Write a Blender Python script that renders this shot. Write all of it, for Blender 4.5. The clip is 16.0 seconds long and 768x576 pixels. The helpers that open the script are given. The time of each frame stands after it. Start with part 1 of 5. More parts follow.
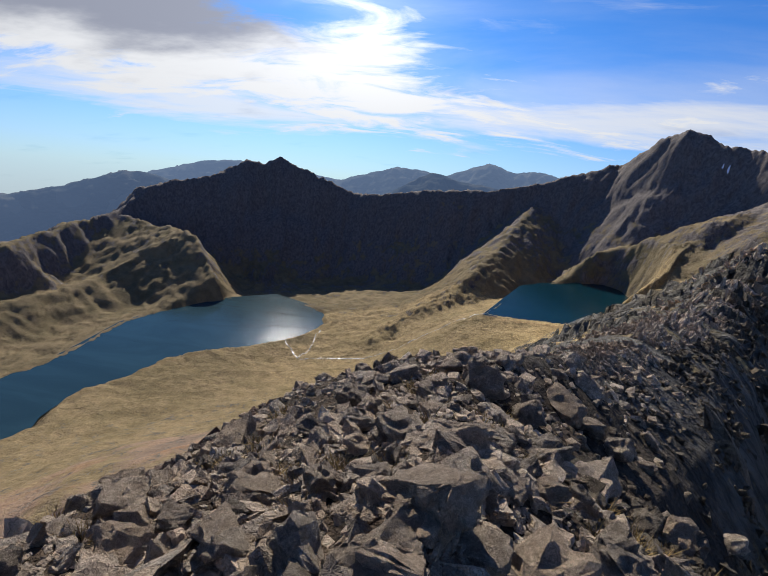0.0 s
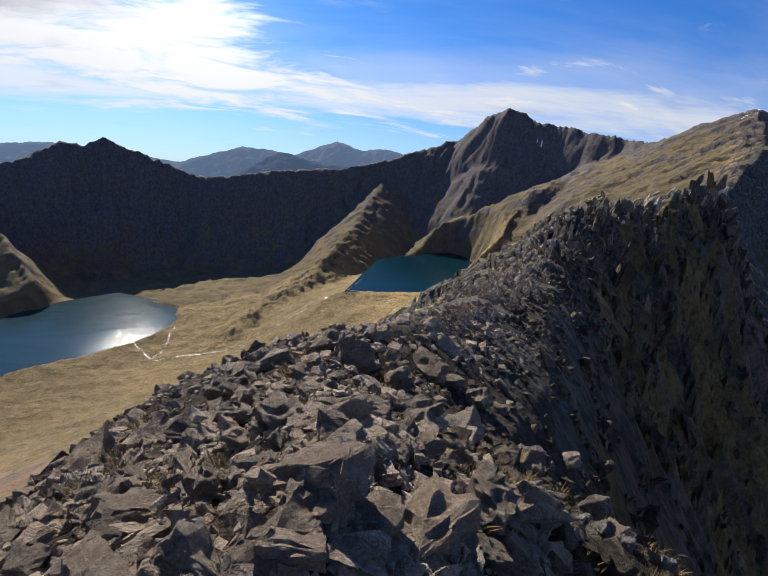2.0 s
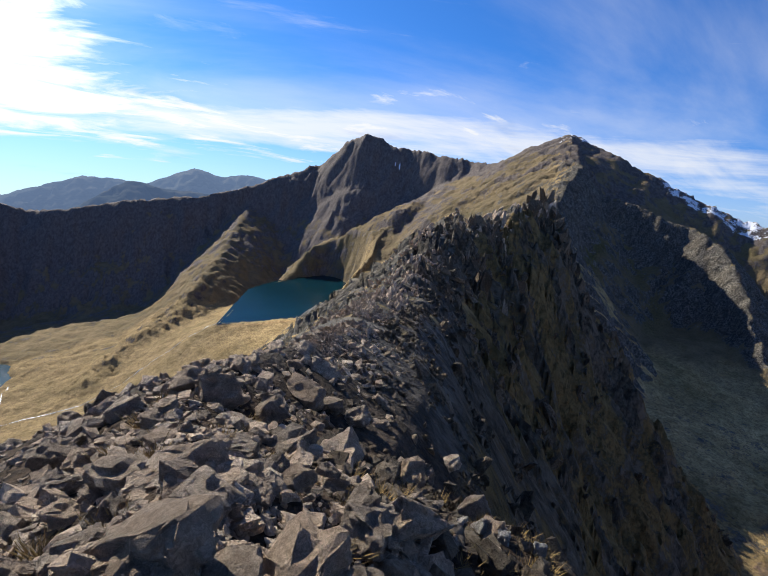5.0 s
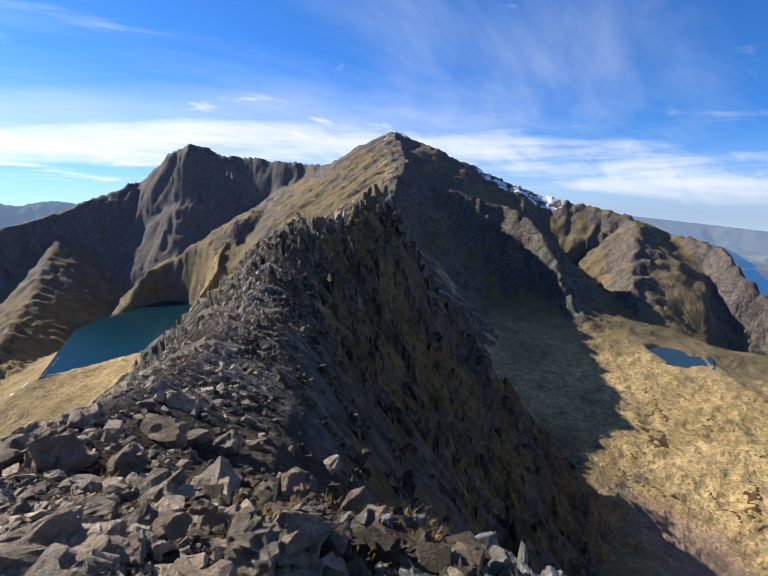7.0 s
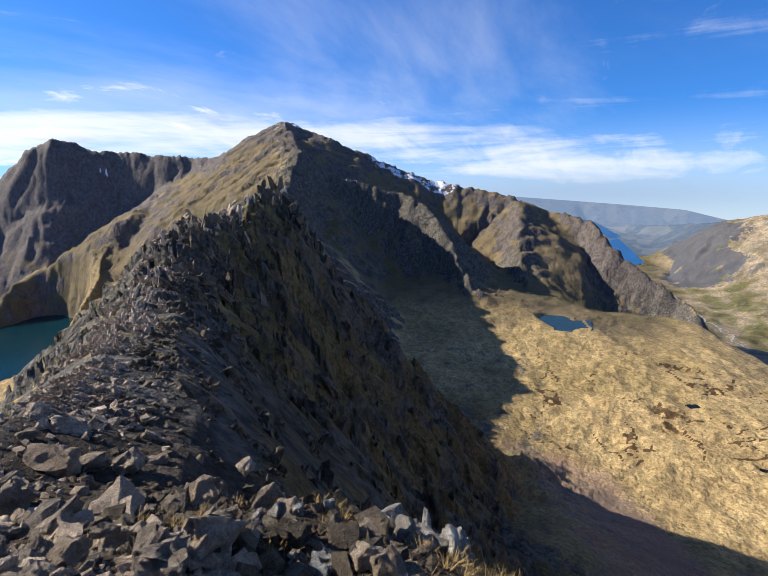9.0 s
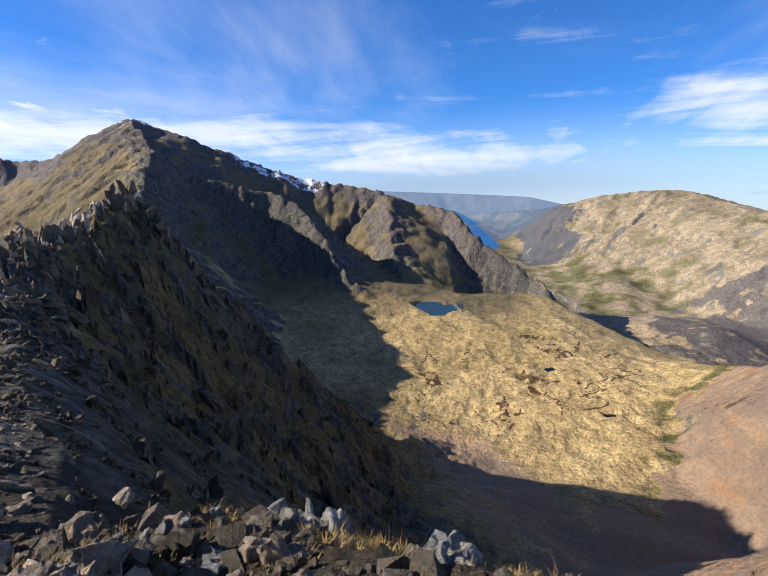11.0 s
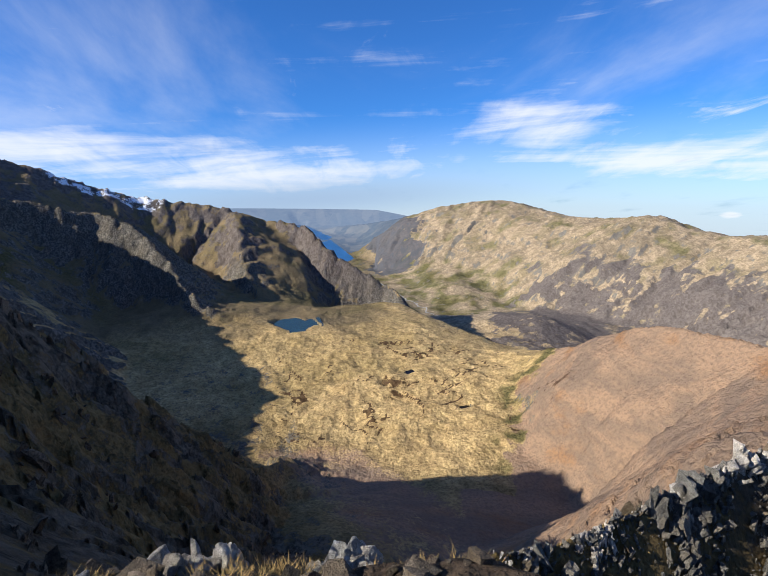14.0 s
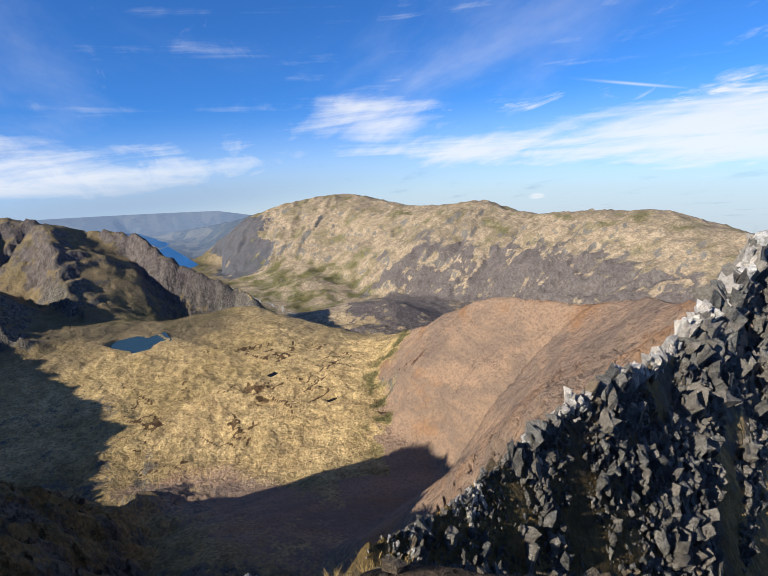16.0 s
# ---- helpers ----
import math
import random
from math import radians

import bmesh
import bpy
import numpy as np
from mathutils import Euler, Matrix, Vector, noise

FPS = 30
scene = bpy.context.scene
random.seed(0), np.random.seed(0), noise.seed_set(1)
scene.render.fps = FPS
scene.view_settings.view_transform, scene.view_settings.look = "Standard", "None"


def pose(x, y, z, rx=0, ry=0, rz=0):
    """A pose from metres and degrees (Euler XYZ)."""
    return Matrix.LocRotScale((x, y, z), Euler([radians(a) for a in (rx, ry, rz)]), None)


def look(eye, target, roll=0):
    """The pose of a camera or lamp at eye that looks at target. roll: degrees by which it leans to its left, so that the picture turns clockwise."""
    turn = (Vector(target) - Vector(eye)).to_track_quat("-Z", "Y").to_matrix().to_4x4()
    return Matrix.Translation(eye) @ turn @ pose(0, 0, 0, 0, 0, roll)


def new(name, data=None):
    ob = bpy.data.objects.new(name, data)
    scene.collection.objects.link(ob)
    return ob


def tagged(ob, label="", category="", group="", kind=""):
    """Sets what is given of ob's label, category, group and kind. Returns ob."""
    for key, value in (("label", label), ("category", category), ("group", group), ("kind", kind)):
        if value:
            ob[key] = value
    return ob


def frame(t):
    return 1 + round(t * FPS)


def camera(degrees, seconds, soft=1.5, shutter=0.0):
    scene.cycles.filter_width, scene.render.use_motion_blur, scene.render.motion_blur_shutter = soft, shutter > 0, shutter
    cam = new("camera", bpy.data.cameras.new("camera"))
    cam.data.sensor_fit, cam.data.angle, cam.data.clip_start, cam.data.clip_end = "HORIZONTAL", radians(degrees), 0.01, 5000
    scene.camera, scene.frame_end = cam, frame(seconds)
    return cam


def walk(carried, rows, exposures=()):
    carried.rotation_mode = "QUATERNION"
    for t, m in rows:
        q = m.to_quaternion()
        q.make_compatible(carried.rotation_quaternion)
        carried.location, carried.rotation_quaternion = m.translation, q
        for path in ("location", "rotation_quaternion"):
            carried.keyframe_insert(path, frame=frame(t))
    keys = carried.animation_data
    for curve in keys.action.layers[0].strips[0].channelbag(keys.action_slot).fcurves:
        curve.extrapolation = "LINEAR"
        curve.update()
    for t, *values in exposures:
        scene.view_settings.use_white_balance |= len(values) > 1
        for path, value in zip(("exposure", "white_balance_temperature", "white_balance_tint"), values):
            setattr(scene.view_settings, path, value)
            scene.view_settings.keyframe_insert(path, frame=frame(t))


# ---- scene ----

# ---- the camera: seconds, place, heading to the left, tilt, roll ----
cam = camera(78.0, 16.0, 0.9)
PATH = [
    (0.0, 0.058, 0.495, 1.406, 3.15, -18.35, 6.17),
    (0.5, 0.046, 0.499, 1.402, -0.72, -17.95, 6.05),
    (1.0, 0.025, 0.513, 1.388, -5.34, -18.04, 6.01),
    (1.5, 0.001, 0.528, 1.372, -11.04, -18.49, 6.13),
    (2.0, 0.004, 0.507, 1.389, -14.58, -18.94, 6.20),
    (2.5, 0.018, 0.467, 1.421, -16.59, -18.31, 5.99),
    (3.0, 0.158, 0.596, 1.302, -18.60, -16.80, 5.82),
    (5.5, 0.234, 0.620, 1.310, -33.74, -14.31, 4.00),
    (6.0, 0.241, 0.624, 1.323, -38.37, -14.09, 2.14),
    (6.5, 0.222, 0.571, 1.348, -43.35, -13.66, 0.94),
    (7.0, 0.201, 0.488, 1.393, -47.76, -13.48, 0.34),
    (7.5, 0.170, 0.408, 1.429, -51.71, -13.56, 1.06),
    (8.0, 0.161, 0.366, 1.443, -54.05, -13.99, 1.56),
    (8.5, 0.138, 0.304, 1.475, -56.28, -14.30, 0.30),
    (9.0, 0.101, 0.227, 1.515, -59.57, -14.79, -1.55),
    (9.5, 0.024, 0.095, 1.611, -63.65, -15.24, -2.55),
    (10.0, -0.085, -0.032, 1.706, -68.40, -15.70, -2.96),
    (12.5, -0.716, -0.380, 2.004, -81.49, -14.52, -3.13),
    (13.0, -0.597, -0.261, 1.894, -85.06, -14.39, -3.72),
    (13.5, -0.519, -0.100, 1.830, -88.79, -14.50, -3.45),
    (14.0, -0.465, 0.023, 1.811, -92.44, -14.79, -2.88),
    (14.5, -0.449, 0.172, 1.843, -96.60, -14.85, -2.23),
    (15.0, -0.482, 0.360, 1.912, -100.84, -14.90, -2.00),
    (15.5, -0.205, 0.233, 1.807, -105.35, -15.57, -3.38),
    (16.0, -0.051, 0.151, 1.744, -110.46, -16.44, -4.51),
]


def aim(x, y, z, yaw, pitch, roll):
    a, p = radians(yaw), radians(pitch)
    way = Vector((-math.sin(a) * math.cos(p), math.cos(a) * math.cos(p), math.sin(p)))
    eye = Vector((x, y, z))
    return look(eye, eye + way, roll)


walk(cam, [(t, aim(*row)) for t, *row in PATH], [(0.0, -0.15), (3.0, -0.05), (5.5, 0.2), (9.0, 0.38), (12.5, 0.38), (16.0, 0.2)])

# ---- sun and sky ----
SUN_BEARING, SUN_HEIGHT = -15.0, 33.0      # degrees clockwise from +y, and above the horizon


def direction(bearing, height):
    b, h = radians(bearing), radians(height)
    return Vector((math.sin(b) * math.cos(h), math.cos(b) * math.cos(h), math.sin(h)))


sun = new("sun", bpy.data.lights.new("sun", "SUN"))
sun.data.energy, sun.data.angle, sun.data.color = 6.4, radians(0.6), (1.0, 0.95, 0.85)
sun.matrix_world = look((0, 0, 900), Vector((0, 0, 900)) - direction(SUN_BEARING, SUN_HEIGHT))


class Nodes:
    """Short hand for wiring a node tree."""

    def __init__(self, tree):
        self.tree = tree
        tree.nodes.clear()

    def add(self, kind, inputs=None, operation=None):
        n = self.tree.nodes.new(kind)
        if operation:
            n.operation = operation
        for k, v in (inputs or {}).items():
            self.put(n.inputs[k], v)
        return n

    def put(self, socket, v):
        if isinstance(v, bpy.types.NodeSocket):
            self.tree.links.new(v, socket)
        elif isinstance(v, bpy.types.Node):
            self.tree.links.new(v.outputs[0], socket)
        else:
            socket.default_value = v

    def math(self, op, a, b=0.0, c=0.0, clamp=False):
        n = self.add("ShaderNodeMath", {0: a, 1: b, 2: c}, op)
        n.use_clamp = clamp
        return n.outputs[0]

    def ramp(self, v, lo, hi, to0=0.0, to1=1.0, smooth=True):
        n = self.add("ShaderNodeMapRange", {0: v, 1: lo, 2: hi, 3: to0, 4: to1})
        n.interpolation_type = "SMOOTHSTEP" if smooth else "LINEAR"
        return n.outputs[0]

    def mix(self, f, a, b):
        n = self.add("ShaderNodeMix")
        n.data_type = "RGBA"
        self.put(n.inputs[0], f)
        self.put(n.inputs[6], a if not isinstance(a, tuple) else (*a, 1))
        self.put(n.inputs[7], b if not isinstance(b, tuple) else (*b, 1))
        return n.outputs[2]

    def noise(self, vec, scale, detail=4.0, rough=0.55, warp=0.0, lac=2.0):
        n = self.add("ShaderNodeTexNoise", {"Vector": vec, "Scale": scale, "Detail": detail, "Roughness": rough, "Distortion": warp, "Lacunarity": lac})
        return n.outputs[0]

    def stretch(self, vec, scale, turn=(0, 0, 0), shift=(0, 0, 0)):
        return self.add("ShaderNodeMapping", {"Vector": vec, "Location": shift, "Rotation": turn, "Scale": scale}).outputs[0]


world = bpy.data.worlds.new("world")
scene.world = world
world.use_nodes = True
W = Nodes(world.node_tree)
way = W.add("ShaderNodeTexCoord").outputs["Generated"]
raised = W.add("ShaderNodeVectorMath", {0: way, 1: (0.0, 0.0, 0.10)}, "ADD").outputs[0]
sky = W.add("ShaderNodeTexSky", {0: raised})
sky.sky_type, sky.sun_disc = "NISHITA", False
sky.sun_elevation, sky.sun_rotation = radians(SUN_HEIGHT), radians(SUN_BEARING)
sky.altitude, sky.air_density, sky.dust_density, sky.ozone_density = 900.0, 1.0, 0.6, 2.0
sep = W.add("ShaderNodeSeparateXYZ", {0: way})
dx, dy, dz = sep.outputs
bearing = W.math("MULTIPLY", W.math("ARCTAN2", dx, dy), 57.2958)
height = W.math("MULTIPLY", W.math("ARCSINE", dz), 57.2958)
lift = W.math("ADD", W.math("MAXIMUM", W.math("ADD", dz, 0.17), 0.0), 0.10)   # the far rim of the land lies below eye level
deck = W.add("ShaderNodeCombineXYZ", {0: W.math("DIVIDE", dx, lift), 1: W.math("DIVIDE", dy, lift), 2: 0.0}).outputs[0]


def hump(b0, h0, wb, wh):
    """A soft patch of the sky round a bearing and a height, 1 in its middle."""
    u = W.math("DIVIDE", W.math("SUBTRACT", bearing, b0), wb)
    v = W.math("DIVIDE", W.math("SUBTRACT", height, h0), wh)
    return W.math("POWER", 2.718, W.math("MULTIPLY", W.math("ADD", W.math("MULTIPLY", u, u), W.math("MULTIPLY", v, v)), -1.0))


def total(*terms):
    s = terms[0]
    for t in terms[1:]:
        s = W.math("ADD", s, t)
    return s


def part_of(k, v):
    return W.math("MULTIPLY", v, k)


fleece = W.noise(W.stretch(deck, (1.0, 2.2, 1), (0, 0, 0.35), (3.1, 0.4, 0)), 1.7, 8.0, 0.62, 0.6)
wisps = W.noise(W.stretch(deck, (0.45, 0.9, 1), (0, 0, -0.9), (1.3, 7.7, 0)), 0.9, 8.0, 0.58, 0.5)
layers = W.noise(W.add("ShaderNodeCombineXYZ", {0: part_of(0.035, bearing), 1: part_of(0.42, height), 2: 0.0}).outputs[0], 1.0, 7.0, 0.6, 0.5)
heaps = total(part_of(0.6, hump(-33, 8, 17, 6.5)), part_of(0.24, hump(-8, 11, 10, 9)), part_of(0.34, hump(2, 2.5, 34, 4.6)), part_of(0.2, hump(40, 4.5, 16, 2.6)), part_of(0.2, hump(33, 8.0, 7, 1.6)),
              part_of(0.14, hump(133, 0, 24, 5.5)), part_of(0.06, hump(111, 5, 7, 4)), part_of(0.25, hump(163, 4, 18, 9)))
white = W.ramp(total(fleece, heaps), 0.64, 0.95)
veil = W.ramp(total(wisps, part_of(0.14, hump(60, 9, 50, 10)), part_of(0.6, heaps)), 0.5, 0.95, 0.0, 0.45)
mist = W.ramp(height, -8.0, 6.0, 0.55, 0.0)
# a soft low bank of cloud along the skyline, and its thin outliers
shelf = total(part_of(0.9, hump(-26, 1.0, 22, 4.5)), hump(10, 2.0, 20, 2.6), hump(29, 4.2, 14, 1.9), hump(50, 2.6, 15, 2.2), part_of(0.72, hump(70, 0.4, 15, 3.2)), part_of(0.5, hump(88, -1.2, 14, 3.4)), part_of(1.25, hump(146, -1.0, 15, 4.0)), part_of(1.05, hump(122, -1.2, 11, 2.0)), part_of(0.95, hump(111, 3.6, 7, 3.2)), part_of(1.3, hump(129, -6.5, 1.5, 0.7)))
bank = W.ramp(total(shelf, part_of(1.0, W.math("SUBTRACT", wisps, 0.5)), part_of(1.1, W.math("SUBTRACT", fleece, 0.5)), part_of(2.2, W.math("SUBTRACT", layers, 0.5))), 0.05, 1.3, 0.0, 0.85)
slip = W.math("ADD", W.math("SUBTRACT", height, 5.0), part_of(0.205, W.math("SUBTRACT", bearing, 134.3)))
trail = W.math("MULTIPLY", part_of(0.5, W.math("POWER", 2.718, part_of(-60.0, W.math("MULTIPLY", slip, slip)))), hump(138.4, 4.2, 3.6, 3.0))
# unseen cloud above the view, added to brighten the shaded ground
fill_overhead = W.math("MULTIPLY", W.ramp(height, 18.0, 40.0), W.ramp(fleece, 0.4, 0.65, 0.0, 0.14))
stripes = W.ramp(total(layers, part_of(0.34, hump(-24, 2.5, 24, 5.5)), part_of(0.05, hump(60, 1, 60, 4)), part_of(-0.02, W.math("MAXIMUM", height, 0.0))), 0.56, 0.9, 0.0, 0.85)
cover = W.math("MAXIMUM", W.math("MAXIMUM", W.math("MAXIMUM", white, W.math("MAXIMUM", veil, stripes)), W.math("MAXIMUM", mist, trail)), W.math("MAXIMUM", bank, fill_overhead))
glow = total(part_of(0.8, hump(-8, 17, 10, 9)), part_of(0.3, hump(-10, 9, 30, 10)))
grey = W.ramp(total(W.noise(W.stretch(deck, (1.0, 1.6, 1), (0, 0, 0.2), (8, 2, 0)), 1.6, 6.0, 0.55), part_of(0.7, hump(-30, 11.0, 16, 5.4)), part_of(-0.12, hump(-6, 12, 12, 9))), 0.56, 0.98)
cloud = W.mix(grey, (9.6, 9.8, 10.2), (3.7, 4.0, 5.0))
bright = W.add("ShaderNodeVectorMath", {0: cloud, "Scale": W.math("ADD", glow, 1.0)}, operation="SCALE").outputs[0]
tint = W.add("ShaderNodeVectorMath", {0: sky.outputs[0], 1: (0.335, 0.87, 1.62)}, operation="MULTIPLY").outputs[0]
both = W.mix(cover, tint, bright)
both = W.mix(part_of(0.8, hump(82, -3.8, 24, 2.1)), both, (3.6, 4.9, 7.0))
back = W.add("ShaderNodeBackground", {"Color": both, "Strength": 0.085})
W.add("ShaderNodeOutputWorld", {0: back})

# ---- materials ----
def material(name):
    m = bpy.data.materials.new(name)
    m.use_nodes = True
    return m, Nodes(m.node_tree)


def finish(n, colour, rough, normal=None, **more):
    shade = n.add("ShaderNodeBsdfPrincipled", {"Base Color": colour if not isinstance(colour, tuple) else (*colour, 1), "Roughness": rough})
    shade.inputs["Specular IOR Level"].default_value = more.get("gloss", 0.25)
    if normal is not None:
        n.put(shade.inputs["Normal"], normal)
    n.add("ShaderNodeOutputMaterial", {0: shade})
    return shade


def bump(n, h, distance, strength=1.0):
    return n.add("ShaderNodeBump", {"Height": h, "Distance": distance, "Strength": strength}).outputs[0]


def attribute(n, name):
    a = n.add("ShaderNodeAttribute")
    a.attribute_name = name
    return a.outputs["Fac"]


def make_land():
    m, n = material("mountain_land")
    where = n.add("ShaderNodeTexCoord").outputs["Object"]
    rock, red, green, snow, near = (attribute(n, k) for k in ("rock", "red", "green", "snow", "near"))
    peat, flank, slate, heather, upland, brown = (attribute(n, k) for k in ("peat", "flank", "slate", "heather", "upland", "brown"))
    wide, mid, tiny = n.noise(where, 0.006, 5), n.noise(where, 0.045, 6, 0.62), n.noise(where, 4.0, 5, 0.65)
    grain = attribute(n, "grain")
    fine = n.math("ADD", n.math("MULTIPLY", n.noise(where, 0.4, 6, 0.65), n.math("SUBTRACT", 1.0, grain)), n.math("MULTIPLY", n.noise(where, 0.035, 4, 0.55), grain))
    streak = n.noise(n.stretch(where, (0.10, 0.22, 0.03), (0, 0, 0.5)), 1.0, 6, 0.6, 0.8)
    straw = n.mix(n.ramp(mid, 0.3, 0.7), (0.54, 0.385, 0.18), (0.40, 0.275, 0.125))
    straw = n.mix(n.ramp(fine, 0.46, 0.62, 0.0, 0.55), straw, (0.165, 0.105, 0.045))
    straw = n.mix(n.ramp(wide, 0.5, 0.64, 0.0, 0.4), straw, (0.23, 0.165, 0.062))
    pale = n.mix(n.ramp(mid, 0.35, 0.65), (0.325, 0.252, 0.176), (0.24, 0.188, 0.13))
    straw = n.mix(n.math("MULTIPLY", upland, 0.85), straw, n.mix(n.ramp(n.math("ADD", n.math("MULTIPLY", wide, 0.6), n.math("MULTIPLY", mid, 0.4)), 0.44, 0.6, 0.0, 0.85), pale, (0.16, 0.13, 0.098)))
    cells = n.add("ShaderNodeTexVoronoi", {"Vector": n.stretch(where, (0.011, 0.016, 0.0), (0, 0, 0.4)), "Scale": 1.0})
    patch = n.add("ShaderNodeSeparateColor", {0: cells.outputs["Color"]}).outputs[0]
    straw = n.mix(n.math("MULTIPLY", n.math("MULTIPLY", upland, green), n.ramp(patch, 0.3, 0.7)), straw, (0.10, 0.115, 0.04))
    moss = n.mix(n.ramp(fine, 0.4, 0.6), (0.135, 0.118, 0.046), (0.068, 0.06, 0.025))
    tussock = n.noise(n.stretch(where, (0.14, 0.14, 0.14)), 1.0, 8, 0.7, 0.4)
    straw = n.add("ShaderNodeVectorMath", {0: straw, "Scale": n.ramp(tussock, 0.34, 0.66, 1.32, 0.72)}, "SCALE").outputs[0]
    earthy = n.mix(n.ramp(n.math("ADD", n.math("MULTIPLY", mid, 0.6), n.math("MULTIPLY", wide, 0.4)), 0.38, 0.62), (0.19, 0.14, 0.08), (0.118, 0.093, 0.051))
    earthy = n.mix(n.ramp(fine, 0.48, 0.64, 0.0, 0.5), earthy, (0.085, 0.07, 0.042))
    straw = n.mix(n.math("MULTIPLY", brown, 0.92), straw, earthy)
    grass = n.mix(green, straw, moss)
    # flank grass is darkened: the crest's shade is painted into it
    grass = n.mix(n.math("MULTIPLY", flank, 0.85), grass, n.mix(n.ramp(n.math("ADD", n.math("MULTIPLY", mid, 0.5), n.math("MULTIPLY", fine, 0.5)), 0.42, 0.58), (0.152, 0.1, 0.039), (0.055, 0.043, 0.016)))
    stone = n.mix(n.ramp(fine, 0.41, 0.6), (0.06, 0.056, 0.048), (0.19, 0.172, 0.145))
    stone = n.mix(n.ramp(mid, 0.35, 0.68, 0.0, 0.5), stone, (0.115, 0.094, 0.066))
    stone = n.mix(n.ramp(n.math("ADD", streak, n.math("MULTIPLY", tiny, 0.15)), 0.56, 0.7, 0.0, 0.6), stone, (0.05, 0.046, 0.044))
    broken = n.noise(n.stretch(where, (0.16, 0.16, 0.07)), 1.0, 5, 0.62, 0.6)
    stone = n.add("ShaderNodeVectorMath", {0: stone, "Scale": n.ramp(broken, 0.34, 0.66, 0.78, 1.2)}, "SCALE").outputs[0]
    # far stone is made paler, standing in for haze over distant walls
    stone = n.mix(n.math("MULTIPLY", grain, 0.85), stone, n.mix(n.ramp(mid, 0.3, 0.7), (0.165, 0.15, 0.132), (0.225, 0.205, 0.18)))
    stone = n.mix(n.math("MULTIPLY", heather, 0.8), stone, n.mix(n.ramp(broken, 0.3, 0.72), (0.07, 0.052, 0.048), (0.175, 0.145, 0.13)))
    # flank stone likewise carries the shade in its colour
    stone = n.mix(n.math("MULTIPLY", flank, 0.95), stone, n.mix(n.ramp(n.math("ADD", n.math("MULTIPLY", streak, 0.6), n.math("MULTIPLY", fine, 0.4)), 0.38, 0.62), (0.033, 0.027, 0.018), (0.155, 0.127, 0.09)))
    sweep = n.noise(n.stretch(where, (0.02, 0.006, 0.05), (0, 0, -0.35)), 1.0, 7, 0.62, 0.5)
    gravel = n.mix(n.ramp(sweep, 0.4, 0.6), (0.32, 0.21, 0.135), (0.215, 0.152, 0.108))
    gravel = n.mix(n.ramp(n.noise(n.stretch(where, (0.012, 0.003, 0.03), (0, 0, -0.3), (7, 3, 0)), 1.0, 6, 0.6), 0.52, 0.68, 0.0, 0.72), gravel, (0.30, 0.145, 0.058))
    gravel = n.mix(n.ramp(fine, 0.45, 0.62, 0.0, 0.5), gravel, (0.15, 0.105, 0.08))
    edge = n.math("ADD", n.math("MULTIPLY", n.math("SUBTRACT", fine, 0.5), 0.9), n.math("MULTIPLY", n.math("SUBTRACT", mid, 0.5), 0.9))
    colour = n.mix(n.ramp(n.math("ADD", red, n.math("MULTIPLY", edge, 0.7)), 0.38, 0.62), grass, gravel)
    colour = n.mix(n.ramp(n.math("ADD", rock, edge), 0.36, 0.6), colour, stone)
    colour = n.mix(n.ramp(n.math("ADD", slate, n.math("MULTIPLY", edge, 0.5)), 0.4, 0.5, 0.0, 0.85), colour, (0.07, 0.074, 0.088))
    colour = n.mix(n.ramp(n.math("ADD", snow, n.math("MULTIPLY", edge, 0.9)), 0.55, 0.62), colour, (0.82, 0.84, 0.88))
    colour = n.mix(n.ramp(n.math("ADD", peat, n.math("MULTIPLY", edge, 0.5)), 0.35, 0.6, 0.0, 0.9), colour, (0.075, 0.04, 0.02))
    # brown earth, darkened further for the shade in gaps between stones
    shaded_soil = n.mix(n.ramp(tiny, 0.4, 0.62), (0.10, 0.067, 0.043), (0.032, 0.023, 0.016))
    colour = n.mix(attribute(n, "shaded_soil"), colour, shaded_soil)
    relief = n.math("ADD", n.math("MULTIPLY", fine, 0.9), n.math("ADD", n.math("MULTIPLY", mid, 4.0), n.math("ADD", n.math("MULTIPLY", broken, 2.2), n.math("MULTIPLY", tussock, 1.5))))
    far_relief = bump(n, relief, 1.5, n.ramp(grain, 0.0, 1.0, 0.9, 0.28))
    shade = finish(n, colour, 0.92, far_relief, gloss=0.1)
    close = n.add("ShaderNodeBump", {"Height": n.math("ADD", tiny, n.math("MULTIPLY", n.noise(where, 22.0, 5, 0.7), 0.35)), "Distance": 0.16, "Strength": near, "Normal": far_relief})
    n.put(shade.inputs["Normal"], close)
    return m


